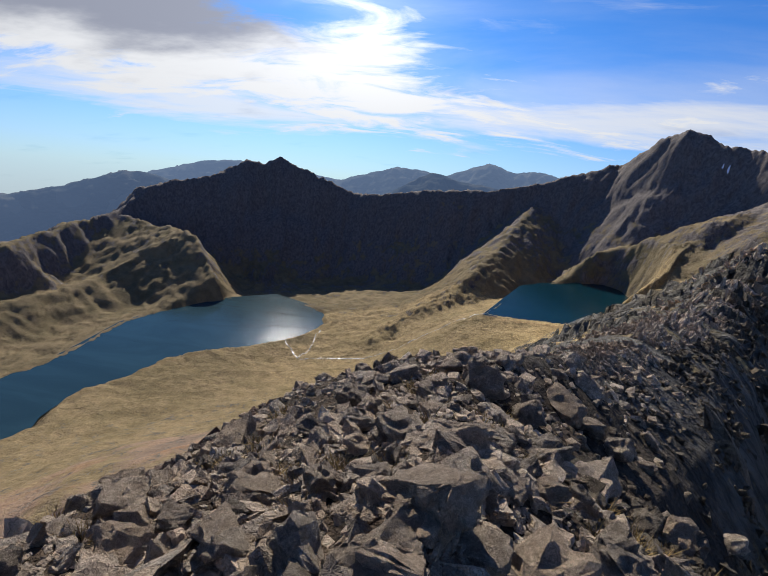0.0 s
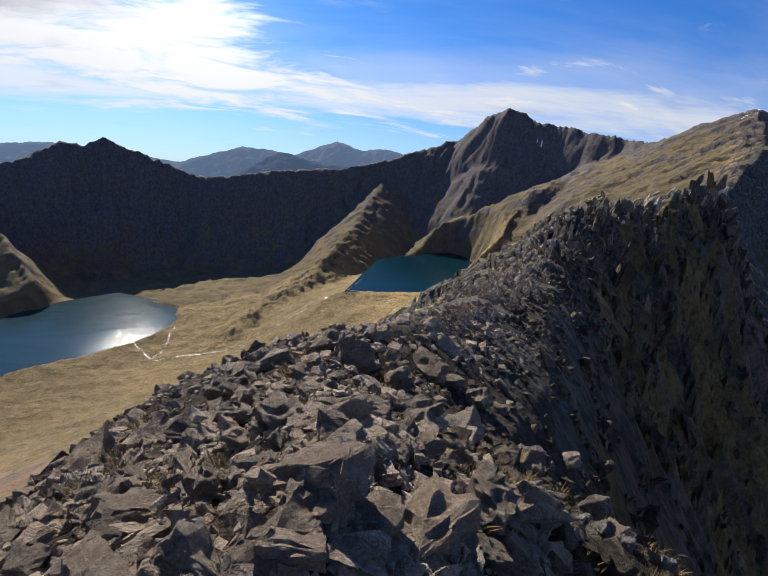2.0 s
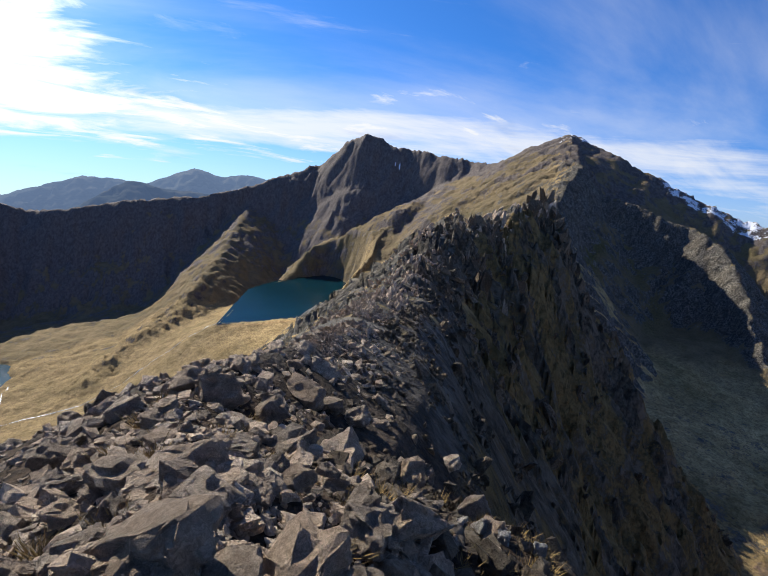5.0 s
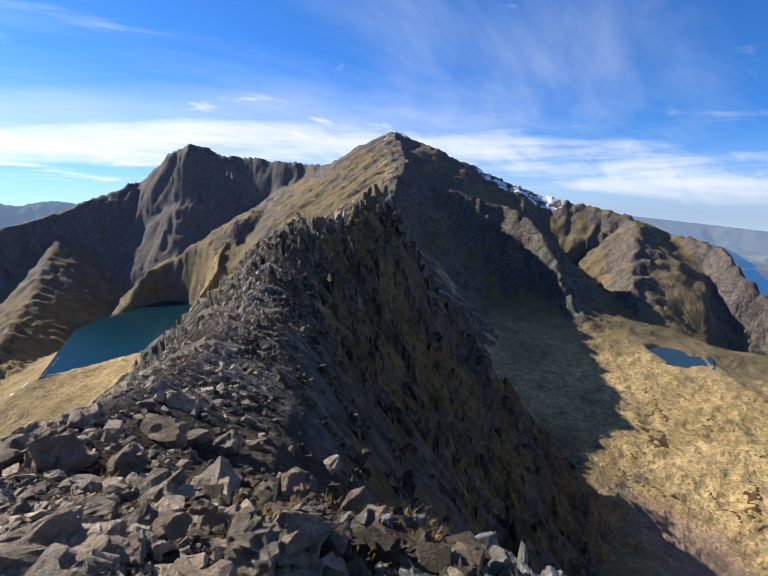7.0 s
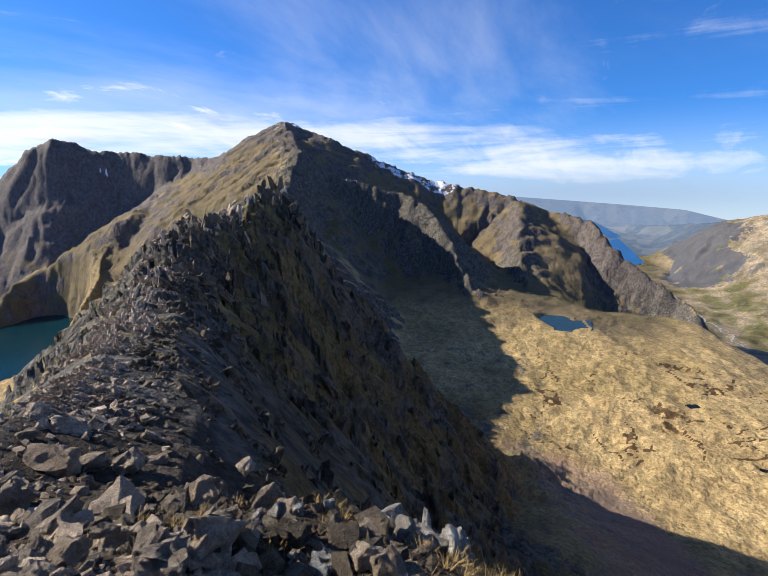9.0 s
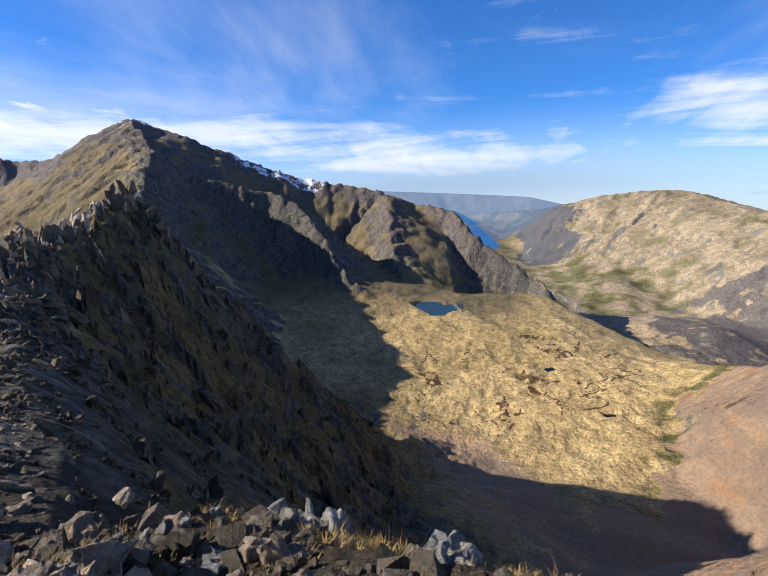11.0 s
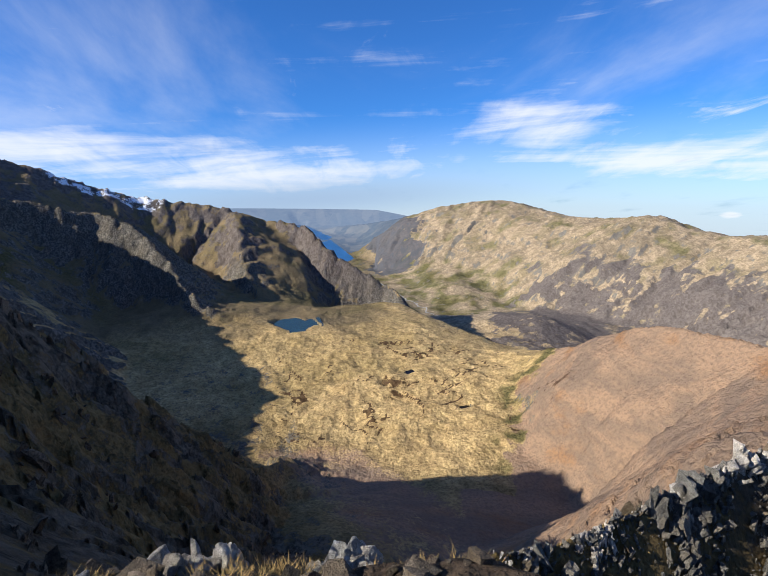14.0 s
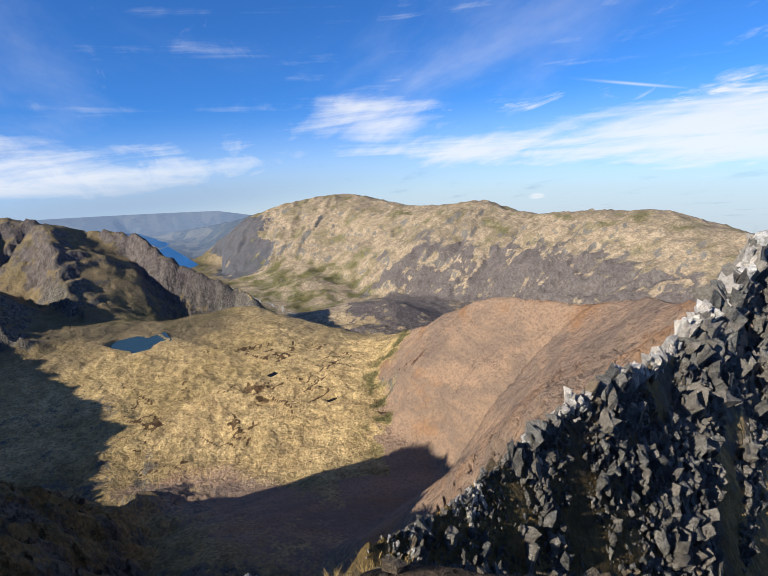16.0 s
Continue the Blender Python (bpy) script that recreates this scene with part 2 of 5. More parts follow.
def make_rock(name, dark, light, lichen):
    m, n = material(name)
    where = n.add("ShaderNodeTexCoord").outputs["Object"]
    one = n.add("ShaderNodeObjectInfo").outputs["Random"]
    island = n.add("ShaderNodeNewGeometry").outputs["Random Per Island"]
    pick = n.math("FRACT", n.math("ADD", one, island))
    a, b, c = n.noise(where, 2.2, 6, 0.6), n.noise(where, 11.0, 6, 0.68), n.noise(where, 55.0, 4, 0.7)
    base = n.mix(n.ramp(n.math("ADD", n.math("MULTIPLY", a, 0.6), n.math("MULTIPLY", b, 0.4)), 0.33, 0.68), dark, light)
    base = n.mix(n.math("MULTIPLY", pick, 0.5), base, tuple(v * f for v, f in zip(light, (1.05, 0.9, 0.76))))
    base = n.add("ShaderNodeVectorMath", {0: base, "Scale": n.ramp(n.math("FRACT", n.math("MULTIPLY", pick, 7.3)), 0.0, 1.0, 0.75, 1.4, False)}, "SCALE").outputs[0]
    base = n.mix(n.ramp(c, 0.5, 0.75, 0.0, 0.5), base, dark)
    base = n.mix(n.ramp(n.noise(where, 5.0, 5, 0.7), 0.6, 0.68, 0.0, 0.55), base, lichen)
    bent = n.add("ShaderNodeVectorMath", {0: where, 1: n.add("ShaderNodeTexNoise", {"Vector": where, "Scale": 6.0, "Detail": 4.0}).outputs[1]}, "ADD").outputs[0]
    split = n.add("ShaderNodeTexVoronoi", {"Vector": n.stretch(bent, (2.0, 4.5, 3.0), (0.5, 0.2, 0.8)), "Scale": 1.0})
    split.feature = "DISTANCE_TO_EDGE"
    crack = n.ramp(split.outputs[0], 0.0, 0.05, 1.0, 0.0)
    base = n.mix(n.math("MULTIPLY", crack, 0.18), base, tuple(v * 0.35 for v in dark))
    leaf = n.noise(n.stretch(bent, (2.2, 3.0, 15.0), (0.6, 0.35, 0.2)), 1.0, 5, 0.62)
    base = n.add("ShaderNodeVectorMath", {0: base, "Scale": n.ramp(leaf, 0.33, 0.67, 0.72, 1.25)}, "SCALE").outputs[0]
    h = n.math("ADD", n.math("ADD", b, n.math("MULTIPLY", c, 0.6)), n.math("ADD", n.math("MULTIPLY", leaf, 1.1), n.math("MULTIPLY", crack, -0.25)))
    finish(n, base, 0.85, bump(n, h, 0.07, 1.0), gloss=0.2)
    return m


def make_water(name, deep, rough, wave):
    m, n = material(name)
    where = n.add("ShaderNodeTexCoord").outputs["Object"]
    tone = n.mix(n.ramp(n.noise(n.stretch(where, (0.004, 0.012, 1), (0, 0, 0.6)), 1.0, 5, 0.6, 1.0), 0.35, 0.7), deep, tuple(v * 1.35 for v in deep))
    ripple = n.noise(n.stretch(where, (0.10, 0.25, 1), (0, 0, 0.7)), 1.0, 8, 0.7)
    s = finish(n, tone, rough, bump(n, ripple, wave, 1.0), gloss=0.36)
    s.inputs["IOR"].default_value = 1.33
    return m


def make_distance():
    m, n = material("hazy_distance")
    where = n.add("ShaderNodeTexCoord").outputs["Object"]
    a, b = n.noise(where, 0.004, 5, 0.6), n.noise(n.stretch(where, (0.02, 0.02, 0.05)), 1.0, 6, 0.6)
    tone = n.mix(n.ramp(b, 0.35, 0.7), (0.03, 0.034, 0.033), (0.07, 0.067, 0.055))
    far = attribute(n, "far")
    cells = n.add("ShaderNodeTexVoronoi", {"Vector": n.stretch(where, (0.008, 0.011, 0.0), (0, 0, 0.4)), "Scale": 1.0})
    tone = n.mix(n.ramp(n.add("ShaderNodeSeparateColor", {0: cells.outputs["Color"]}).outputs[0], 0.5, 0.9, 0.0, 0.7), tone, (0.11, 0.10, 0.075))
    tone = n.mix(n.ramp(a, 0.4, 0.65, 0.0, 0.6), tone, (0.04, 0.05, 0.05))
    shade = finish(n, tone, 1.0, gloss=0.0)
    # blue haze painted as a glow that strengthens with distance
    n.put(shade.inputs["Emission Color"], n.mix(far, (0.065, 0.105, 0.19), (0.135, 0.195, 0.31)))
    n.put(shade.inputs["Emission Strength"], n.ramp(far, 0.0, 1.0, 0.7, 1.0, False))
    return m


def make_straw():
    m, n = material("dry_grass")
    island = n.add("ShaderNodeNewGeometry").outputs["Random Per Island"]
    finish(n, n.mix(island, (0.38, 0.25, 0.095), (0.17, 0.12, 0.05)), 0.8, gloss=0.15)
    return m


LAND = make_land()
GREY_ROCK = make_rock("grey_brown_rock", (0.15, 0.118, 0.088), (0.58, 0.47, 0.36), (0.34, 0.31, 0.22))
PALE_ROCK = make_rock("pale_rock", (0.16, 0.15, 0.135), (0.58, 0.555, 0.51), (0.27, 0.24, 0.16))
# crest rock again, with the shade of the far side put into its colour
SHADED_ROCK = make_rock("shaded_rock", (0.033, 0.026, 0.018), (0.195, 0.16, 0.117), (0.116, 0.097, 0.039))
# rib rock, with the shade of its near side put into the colour
RIB_ROCK = make_rock("shaded_rib_rock", (0.045, 0.043, 0.038), (0.215, 0.205, 0.185), (0.12, 0.108, 0.05))
SCREE_ROCK = make_rock("red_brown_scree", (0.075, 0.05, 0.04), (0.23, 0.16, 0.12), (0.17, 0.14, 0.10))
BLUE_WATER = make_water("grey_blue_lake_water", (0.018, 0.040, 0.050), 0.09, 0.24)
TEAL_WATER = make_water("teal_lake_water", (0.003, 0.022, 0.031), 0.14, 0.4)
FAR_WATER = make_water("far_blue_lake_water", (0.02, 0.085, 0.20), 0.3, 0.2)
DISTANCE = make_distance()
STRAW = make_straw()

# ---- the lie of the land: points by bearing (clockwise from +y), angle above level and distance ----
EYE = 1.7


def survey(*triples):
    b, e, r = np.array(triples, float).reshape(-1, 3).T
    b, e = np.radians(b), np.radians(e)
    return np.stack([r * np.sin(b), r * np.cos(b), EYE + r * np.tan(e)], 1)


def lattice(ix, iy, seed):
    """Random gradients at whole-number places."""
    h = (ix.astype(np.int64) * 374761393 + iy.astype(np.int64) * 668265263 + seed * 974634777) & 0xFFFFFFFF
    h = ((h ^ (h >> 13)) * 1274126177) & 0xFFFFFFFF
    a = ((h ^ (h >> 16)) & 0xFFFF) * (2 * math.pi / 65536)
    return np.cos(a), np.sin(a)


def perlin(x, y, seed=0):
    ix, iy = np.floor(x), np.floor(y)
    fx, fy = x - ix, y - iy
    u, v = fx * fx * fx * (fx * (fx * 6 - 15) + 10), fy * fy * fy * (fy * (fy * 6 - 15) + 10)
    out = []
    for oy in (0, 1):
        row = []
        for ox in (0, 1):
            gx, gy = lattice(ix + ox, iy + oy, seed)
            row.append(gx * (fx - ox) + gy * (fy - oy))
        out.append(row[0] * (1 - u) + row[1] * u)
    return (out[0] * (1 - v) + out[1] * v) * 1.5


def fractal(x, y, octaves, seed=0, gain=0.5, ridged=False):
    total_, amp, norm = np.zeros_like(x), 1.0, 0.0
    for k in range(octaves):
        p = perlin(x * 2.03**k + 17.3 * k, y * 2.03**k - 9.1 * k, seed + k)
        total_ += amp * ((1 - 2 * np.abs(p)) if ridged else p)
        norm += amp
        amp *= gain
    return total_ / norm


def facets(x, y, cell, seed, lean=1.8):
    """Broken blocks: every cell of a jittered net is a plane with a height and a tilt of its own."""
    u, v = (x * 0.77 + y * 0.64) / cell, (y * 0.77 - x * 0.64) / (cell * 1.7)
    iu, iv = np.floor(u), np.floor(v)
    best, out = np.full(x.shape, 1e9), np.zeros_like(x)
    for oy in (-1, 0, 1):
        for ox in (-1, 0, 1):
            gx, gy = lattice(iu + ox, iv + oy, seed)
            hx, hy = lattice(iu + ox, iv + oy, seed + 50)
            du, dv = u - (iu + ox + 0.5 + 0.4 * gx), v - (iv + oy + 0.5 + 0.4 * gy)
            e = du * du + dv * dv
            nearer = e < best
            best = np.where(nearer, e, best)
            out = np.where(nearer, hx * 0.45 + (du * hy + dv * gx * 0.8) * lean, out)
    return out


def along(points, x, y):
    """Signed distance (right of the line is positive), height of the nearest place on the line, and how far along it that is."""
    best = np.full(x.shape, 1e18)
    side, z, s = np.zeros_like(x), np.zeros_like(x), np.zeros_like(x)
    run = 0.0
    for p, q in zip(points[:-1], points[1:]):
        d = q - p
        length = math.hypot(d[0], d[1])
        k = np.clip(((x - p[0]) * d[0] + (y - p[1]) * d[1]) / length**2, 0, 1)
        ex, ey = x - p[0] - k * d[0], y - p[1] - k * d[1]
        e = ex * ex + ey * ey
        nearer = e < best
        best = np.where(nearer, e, best)
        side = np.where(nearer, np.sign(d[1] * ex - d[0] * ey), side)
        z = np.where(nearer, p[2] + k * d[2], z)
        s = np.where(nearer, run + k * length, s)
        run += length
    return np.sqrt(best) * np.where(side < 0, -1, 1), z, s


def drop(profile, d):
    a = np.array(profile, float)
    slope = (a[-1, 1] - a[-2, 1]) / (a[-1, 0] - a[-2, 0])
    return np.interp(d, a[:, 0], a[:, 1]) + np.maximum(d - a[-1, 0], 0) * slope


def join(a, b, k):
    """The higher of the two, with a soft fold k wide."""
    h = np.maximum(k - np.abs(a - b), 0) / k
    return np.maximum(a, b) + h * h * k * 0.25


# crest line of the arete on which the camera stands, then up to the snow-dusted peak
CREST = np.vstack([[(-20, -26, -1.0), (-10, -12, 0.0), (-3.2, -3.6, 0.0), (-0.3, 0.3, 0.0), (0.5, 3.2, -0.7)],
                   survey((6, -29.0, 6.6), (12, -25.2, 9.5), (20, -22.6, 13), (25, -21.2, 17), (28, -17.4, 30), (31.3, -15.2, 54), (34.6, -11.1, 105), (36.8, -7.2, 170)),
                   survey((41, -7.6, 220), (44.2, -4.5, 268), (46.3, -3.7, 304), (47.0, -4.0, 318), (47.2, -15.0, 345), (47.4, -18.0, 400), (47.6, -15.0, 470))])
RIDGES = {
    # name: (line, drop on its left, drop on its right, gully size)
    "crest": (CREST, ((0, 0), (2.6, 1.1), (5, 3.4), (12, 9.5), (50, 46), (150, 152), (300, 320)), ((0, 0), (3.2, 1.5), (5.5, 3.9), (9, 9.5), (60, 98), (165, 222), (260, 258), (400, 380), (700, 800)), 15),
    "upper_crest": (survey((47.6, -13.0, 490), (47.7, -8.0, 560), (47.9, -4.0, 650), (48.3, -3.0, 740), (48.8, -2.2, 810), (49.8, 0.7, 920), (50.2, 1.8, 1050), (48.6, 4.2, 1330)),
                    ((0, 0), (100, 50), (280, 160), (390, 260), (700, 570)), ((0, 0), (60, 85), (160, 195), (300, 295), (600, 560)), 14),
    "rib": (survey((153, -9.5, 150), (150.4, -12.4, 118), (146.7, -18.8, 80), (141.8, -24.6, 52), (133.6, -28.8, 34), (124, -37.2, 24), (114.8, -42.4, 19), (104, -44.5, 16)),
            ((0, 0), (1.5, 2.2), (10, 19), (30, 52)), ((0, 0), (5, 9), (40, 92), (100, 205)), 6),
    "south_wall": (survey((-75, -13, 1500), (-55, -14.5, 1450), (-43.8, -14.2, 1450), (-38.5, -12.6, 1600), (-33.1, -10.8, 1750), (-30.7, -8.5, 1800), (-28.2, -7.6, 1830), (-23.7, -6.8, 1850), (-20.5, -4.9, 1870),
                          (-18.1, -5.0, 1880), (-16.7, -4.2, 1880), (-14, -5.2, 1860), (-8.1, -7.5, 1800), (-4.6, -7.4, 1760), (0.3, -6.3, 1720), (7.1, -5.6, 1680), (12.2, -4.5, 1690),
                          (16, -3.0, 1700), (19.7, -1.2, 1700), (20.7, -1.4, 1690), (24.1, 1.9, 1660), (26.3, 2.95, 1640)),
                   ((0, 0), (300, 200), (900, 700)), ((0, 0), (100, 172), (245, 325), (440, 358), (600, 450), (1000, 1000)), 26),
    "high_peak": (survey((26.3, 2.95, 1640), (28.2, 2.1, 1620), (31.3, 1.8, 1580), (35.3, 1.2, 1530), (39.3, 1.0, 1470), (42.1, 1.1, 1420)),
                  ((0, 0), (300, 200), (900, 700)), ((0, 0), (120, 190), (270, 400), (600, 760)), 11),
    "saddle": (survey((42.1, 1.1, 1420), (44.8, 2.2, 1380), (47.3, 3.8, 1340), (48.8, 4.3, 1330)), ((0, 0), (300, 200), (900, 700)), ((0, 0), (100, 50), (200, 110), (300, 190), (420, 345), (700, 700)), 9),
    "snow_shoulder": (survey((48.8, 4.3, 1330), (52, 3.4, 1310), (55.3, 1.9, 1300), (58.6, 0.4, 1290), (62, -1.0, 1290), (65.4, -2.3, 1290), (68.9, -3.1, 1290), (72.2, -3.7, 1280), (74.4, -4.3, 1250), (76.2, -7.2, 1120), (76.4, -13, 960)),
                      ((0, 0), (120, 60), (400, 430), (900, 800)), ((0, 0), (60, 55), (200, 170), (400, 330), (700, 700)), 22),
    "dark_buttress": (survey((50.5, -0.4, 1000), (56.2, -2.2, 1010), (62, -3.9, 990), (64.3, -4.6, 960), (66.6, -7.4, 920), (69, -10.9, 860), (71, -15, 780)),
                      ((0, 0), (100, 90), (300, 200)), ((0, 0), (40, 60), (140, 150), (260, 210), (360, 300), (600, 600)), 16),
    "crag": (survey((76.5, -7.4, 1300), (79.4, -6.1, 1260), (83.5, -6.6, 1200), (85.2, -8.4, 1150), (87.4, -11.2, 1100), (92.1, -14.4, 1040), (94.6, -16.2, 1000), (98, -20.5, 930)),
             ((0, 0), (80, 110), (300, 380), (600, 700)), ((0, 0), (50, 70), (140, 150), (260, 190), (360, 290), (600, 600)), 18),
    "lake_spur": (survey((13.5, -6.4, 1640), (11.3, -10.0, 1470), (9.5, -13.0, 1330), (7.8, -15.2, 1230), (4, -19.2, 1090), (0, -21.8, 1020), (-4, -24.4, 960)), ((0, 0), (40, 22), (120, 70), (260, 160), (500, 450)), ((0, 0), (40, 26), (120, 85), (300, 260), (500, 500)), 9),
    "left_spur": (survey((-33, -11.5, 1720), (-29.5, -12.4, 1620), (-26.4, -13.1, 1500), (-24.1, -17.6, 1330)), ((0, 0), (60, 80), (200, 210)), ((0, 0), (150, 62), (350, 150), (500, 240)), 8),
    "tarn_spur": (survey((35, -3, 1400), (31.4, -5.3, 1260), (30.4, -7.5, 1215)), ((0, 0), (60, 34), (200, 125)), ((0, 0), (80, 34), (250, 140), (500, 330)), 8),
    "left_moor": (survey((-90, -20, 900), (-70, -21, 1050), (-50, -20.5, 1200), (-41, -19.0, 1300), (-34, -17.5, 1420)), ((0, 0), (200, 80), (500, 300)), ((0, 0), (60, 30), (200, 110), (400, 190)), 12),
    "red_ridge": (survey((108, -23, 600), (112, -22.0, 560), (116.2, -20.8, 520), (119.3, -19.5, 480), (122.4, -18.5, 450), (126, -18.3, 430), (134.8, -18.4, 380), (139, -17.9, 330), (146.5, -16.8, 250), (150, -16.6, 170)),
                  ((0, 0), (150, 90), (400, 300)), ((0, 0), (60, 48), (130, 132), (200, 196), (300, 350)), 7),
    "north_range": (survey((88, -11.4, 3000), (92, -8.6, 3050), (95.5, -6.4, 3000), (99.7, -5.4, 2950), (103.7, -4.9, 2900), (107, -4.9, 2850), (110, -5.8, 2700), (113, -6.7, 2550), (116, -7.0, 2450), (119.1, -7.0, 2350), (122.2, -6.7, 2250),
                           (125.9, -8.1, 2150), (129.2, -8.6, 2100), (135, -8.3, 2000), (141, -8.4, 1900), (145.4, -10.0, 1750), (149.4, -10.7, 1650), (155, -12, 1550), (175, -12, 1400)),
                    ((0, 0), (300, 100), (900, 300)), ((0, 0), (150, 35), (400, 150), (700, 330), (1500, 420)), 30),
    "green_spur": (survey((100, -11.5, 2450), (102, -14.5, 2050), (104.5, -18.5, 1700), (105.5, -21.5, 1480)), ((0, 0), (300, 70), (600, 180)), ((0, 0), (300, 70), (600, 200)), 26),
}
# floors of the valleys, slopes and moors
FLOOR = np.vstack([
    survey((-30, -33, 700), (-45, -34, 620), (-60, -34, 620), (0, -31.2, 600), (10, -26.3, 700), (17, -21.8, 800), (22, -20.3, 860), (29, -18.5, 780), (-20, -34.5, 500), (0, -32.6, 400), (-40, -38, 350), (15, -26.2, 450)),
    survey((-13.7, -27.9, 905), (-3.7, -26.8, 880), (1.8, -24.1, 900), (8.2, -20.5, 900), (-10.5, -22.5, 1150), (-20, -25, 1030), (-30, -22, 1200), (-45, -27, 940), (18, -17.5, 1030), (-60, -27, 940), (5, -19.8, 1120)),
    survey((80, -18.0, 750), (95, -25, 545), (102, -29, 460), (84, -35, 365), (104, -35.2, 362), (100, -21.3, 680), (106, -22.6, 640), (112, -22.4, 620), (88.5, -17.9, 800), (78, -30, 440), (66, -30, 420), (60, -26, 480)),
    survey((69, -13.5, 860), (76.4, -14.6, 950), (83, -16.5, 930), (94, -17.0, 930), (98, -18.6, 850), (101.5, -20.0, 780), (70, -19, 690), (73, -21, 640), (60, -40, 250), (80, -44, 200), (112, -36.2, 345), (118, -33, 385)),
    survey((96, -21.6, 1060), (103, -22.6, 950), (110, -23.4, 920), (118, -25.0, 960), (130, -24, 1050), (145, -22, 1150), (106, -18.0, 1350), (112, -18.4, 1300), (95, -16, 1960), (90, -12.6, 2520), (87, -11.4, 2790), (84, -9.0, 3560)),
    survey((80, -12.1, 2600), (70, -12.1, 2600), (120, -21, 1350), (100, -18.5, 1690), (-120, -30, 800), (180, -35, 700), (-160, -35, 700), (0, -14, 3000), (-40, -14, 3000), (40, -8, 3000), (150, -30, 800))])
# the waters: level, shoreline by bearing and angle
WATERS = {
    "lake_long": (-479.0, ((-47, -26.5), (-41.2, -25.7), (-37.4, -24.3), (-33.9, -22.7), (-29.8, -21.7), (-26, -21), (-21.5, -20.5), (-16.9, -20.1), (-13.2, -21.1), (-10.6, -22), (-10.5, -23.5), (-13, -24.8), (-15.4, -25.4), (-20.3, -26.1),
                            (-25, -26.3), (-29.5, -26.8), (-33.9, -28.4), (-38.4, -28.9), (-41.8, -30.4), (-43.8, -32.2), (-50, -33), (-58, -32), (-58, -27))),
    "tarn_round": (-320.0, ((10.3, -19.6), (12, -17.9), (13.9, -15.8), (15.9, -15.1), (18.9, -14.2), (22.4, -13.7), (24.2, -14), (25.9, -15.1), (26, -15.9), (24.1, -16.8), (22.4, -17.5), (23.7, -17.8), (24.1, -19.2), (22.1, -19.2), (20.2, -18.9), (17.1, -19.1), (13.4, -19.5))),
    "pond": (-243.0, ((78.2, -18.0), (79.2, -17.5), (81.1, -17.6), (82.2, -18.0), (83.2, -17.9), (83.6, -18.6), (82.2, -19.1), (80.3, -19.2))),
    "pool": (-254.0, ((94.4, -24.9), (95.6, -24.6), (96.2, -25.0), (95.0, -25.3))),
    "puddle": (-255.5, ((101.6, -28.9), (103.0, -28.7), (103.2, -29.1), (101.9, -29.3))),
    "valley_lake": (-556.0, ((84.9, -9.0), (86.2, -8.6), (87.3, -9.6), (88.9, -11.0), (87.6, -11.5), (86.4, -10.6))),
    "valley_lake_far": (-556.0, ((82.2, -6.65), (83.4, -6.7), (85.4, -7.8), (86.4, -8.3), (85.6, -8.7), (83.9, -7.9))),
}


RIM = ((-180, -60, -45, -25, -10, 0, 20, 60, 73, 81, 92, 97, 105, 120, 150, 180), (-12, -11, -10, -6.2, -6.3, -5.5, -4, -3.6, -4.0, -4.6, -5.4, -6.6, -7.6, -10.5, -14, -14))


def shore(level, corners):
    b, e = np.radians(np.array(corners)).T
    r = (level - EYE) / np.tan(e)
    return np.stack([r * np.sin(b), r * np.cos(b)], 1)


def outside(poly, x, y):
    """Distance to a shoreline, negative inside it."""
    best, inside = np.full(x.shape, 1e18), np.zeros(x.shape, bool)
    for p, q in zip(poly, np.roll(poly, -1, 0)):
        d = q - p
        k = np.clip(((x - p[0]) * d[0] + (y - p[1]) * d[1]) / (d @ d), 0, 1)
        best = np.minimum(best, (x - p[0] - k * d[0]) ** 2 + (y - p[1] - k * d[1]) ** 2)
        crosses = (p[1] > y) != (q[1] > y)
        inside ^= crosses & (x < p[0] + (y - p[1]) * d[0] / (d[1] if abs(d[1]) > 1e-9 else 1e-9))
    return np.sqrt(best) * np.where(inside, -1, 1)


def floor_weights(pts):
    d = np.hypot(pts[:, None, 0] - pts[None, :, 0], pts[:, None, 1] - pts[None, :, 1])
    n = len(pts)
    a = np.zeros((n + 1, n + 1))
    a[:n, :n], a[:n, n], a[n, :n] = -np.sqrt(d * d + 900), 1, 1
    return np.linalg.solve(a, np.r_[pts[:, 2], 0])


FLOOR_W = floor_weights(FLOOR)


def floor_height(x, y):
    z = np.full(x.shape, FLOOR_W[-1])
    for (px, py, _), w in zip(FLOOR, FLOOR_W[:-1]):
        z -= w * np.sqrt((x - px) ** 2 + (y - py) ** 2 + 900)
    return z


def plum(bear, d):
    """The broken rocky band on the near face of the northern range."""
    start = np.interp(bear, (104, 108, 112, 118, 130, 150), (1200, 720, 440, 290, 240, 200))
    return np.clip((d - start) / 90, 0, 1)


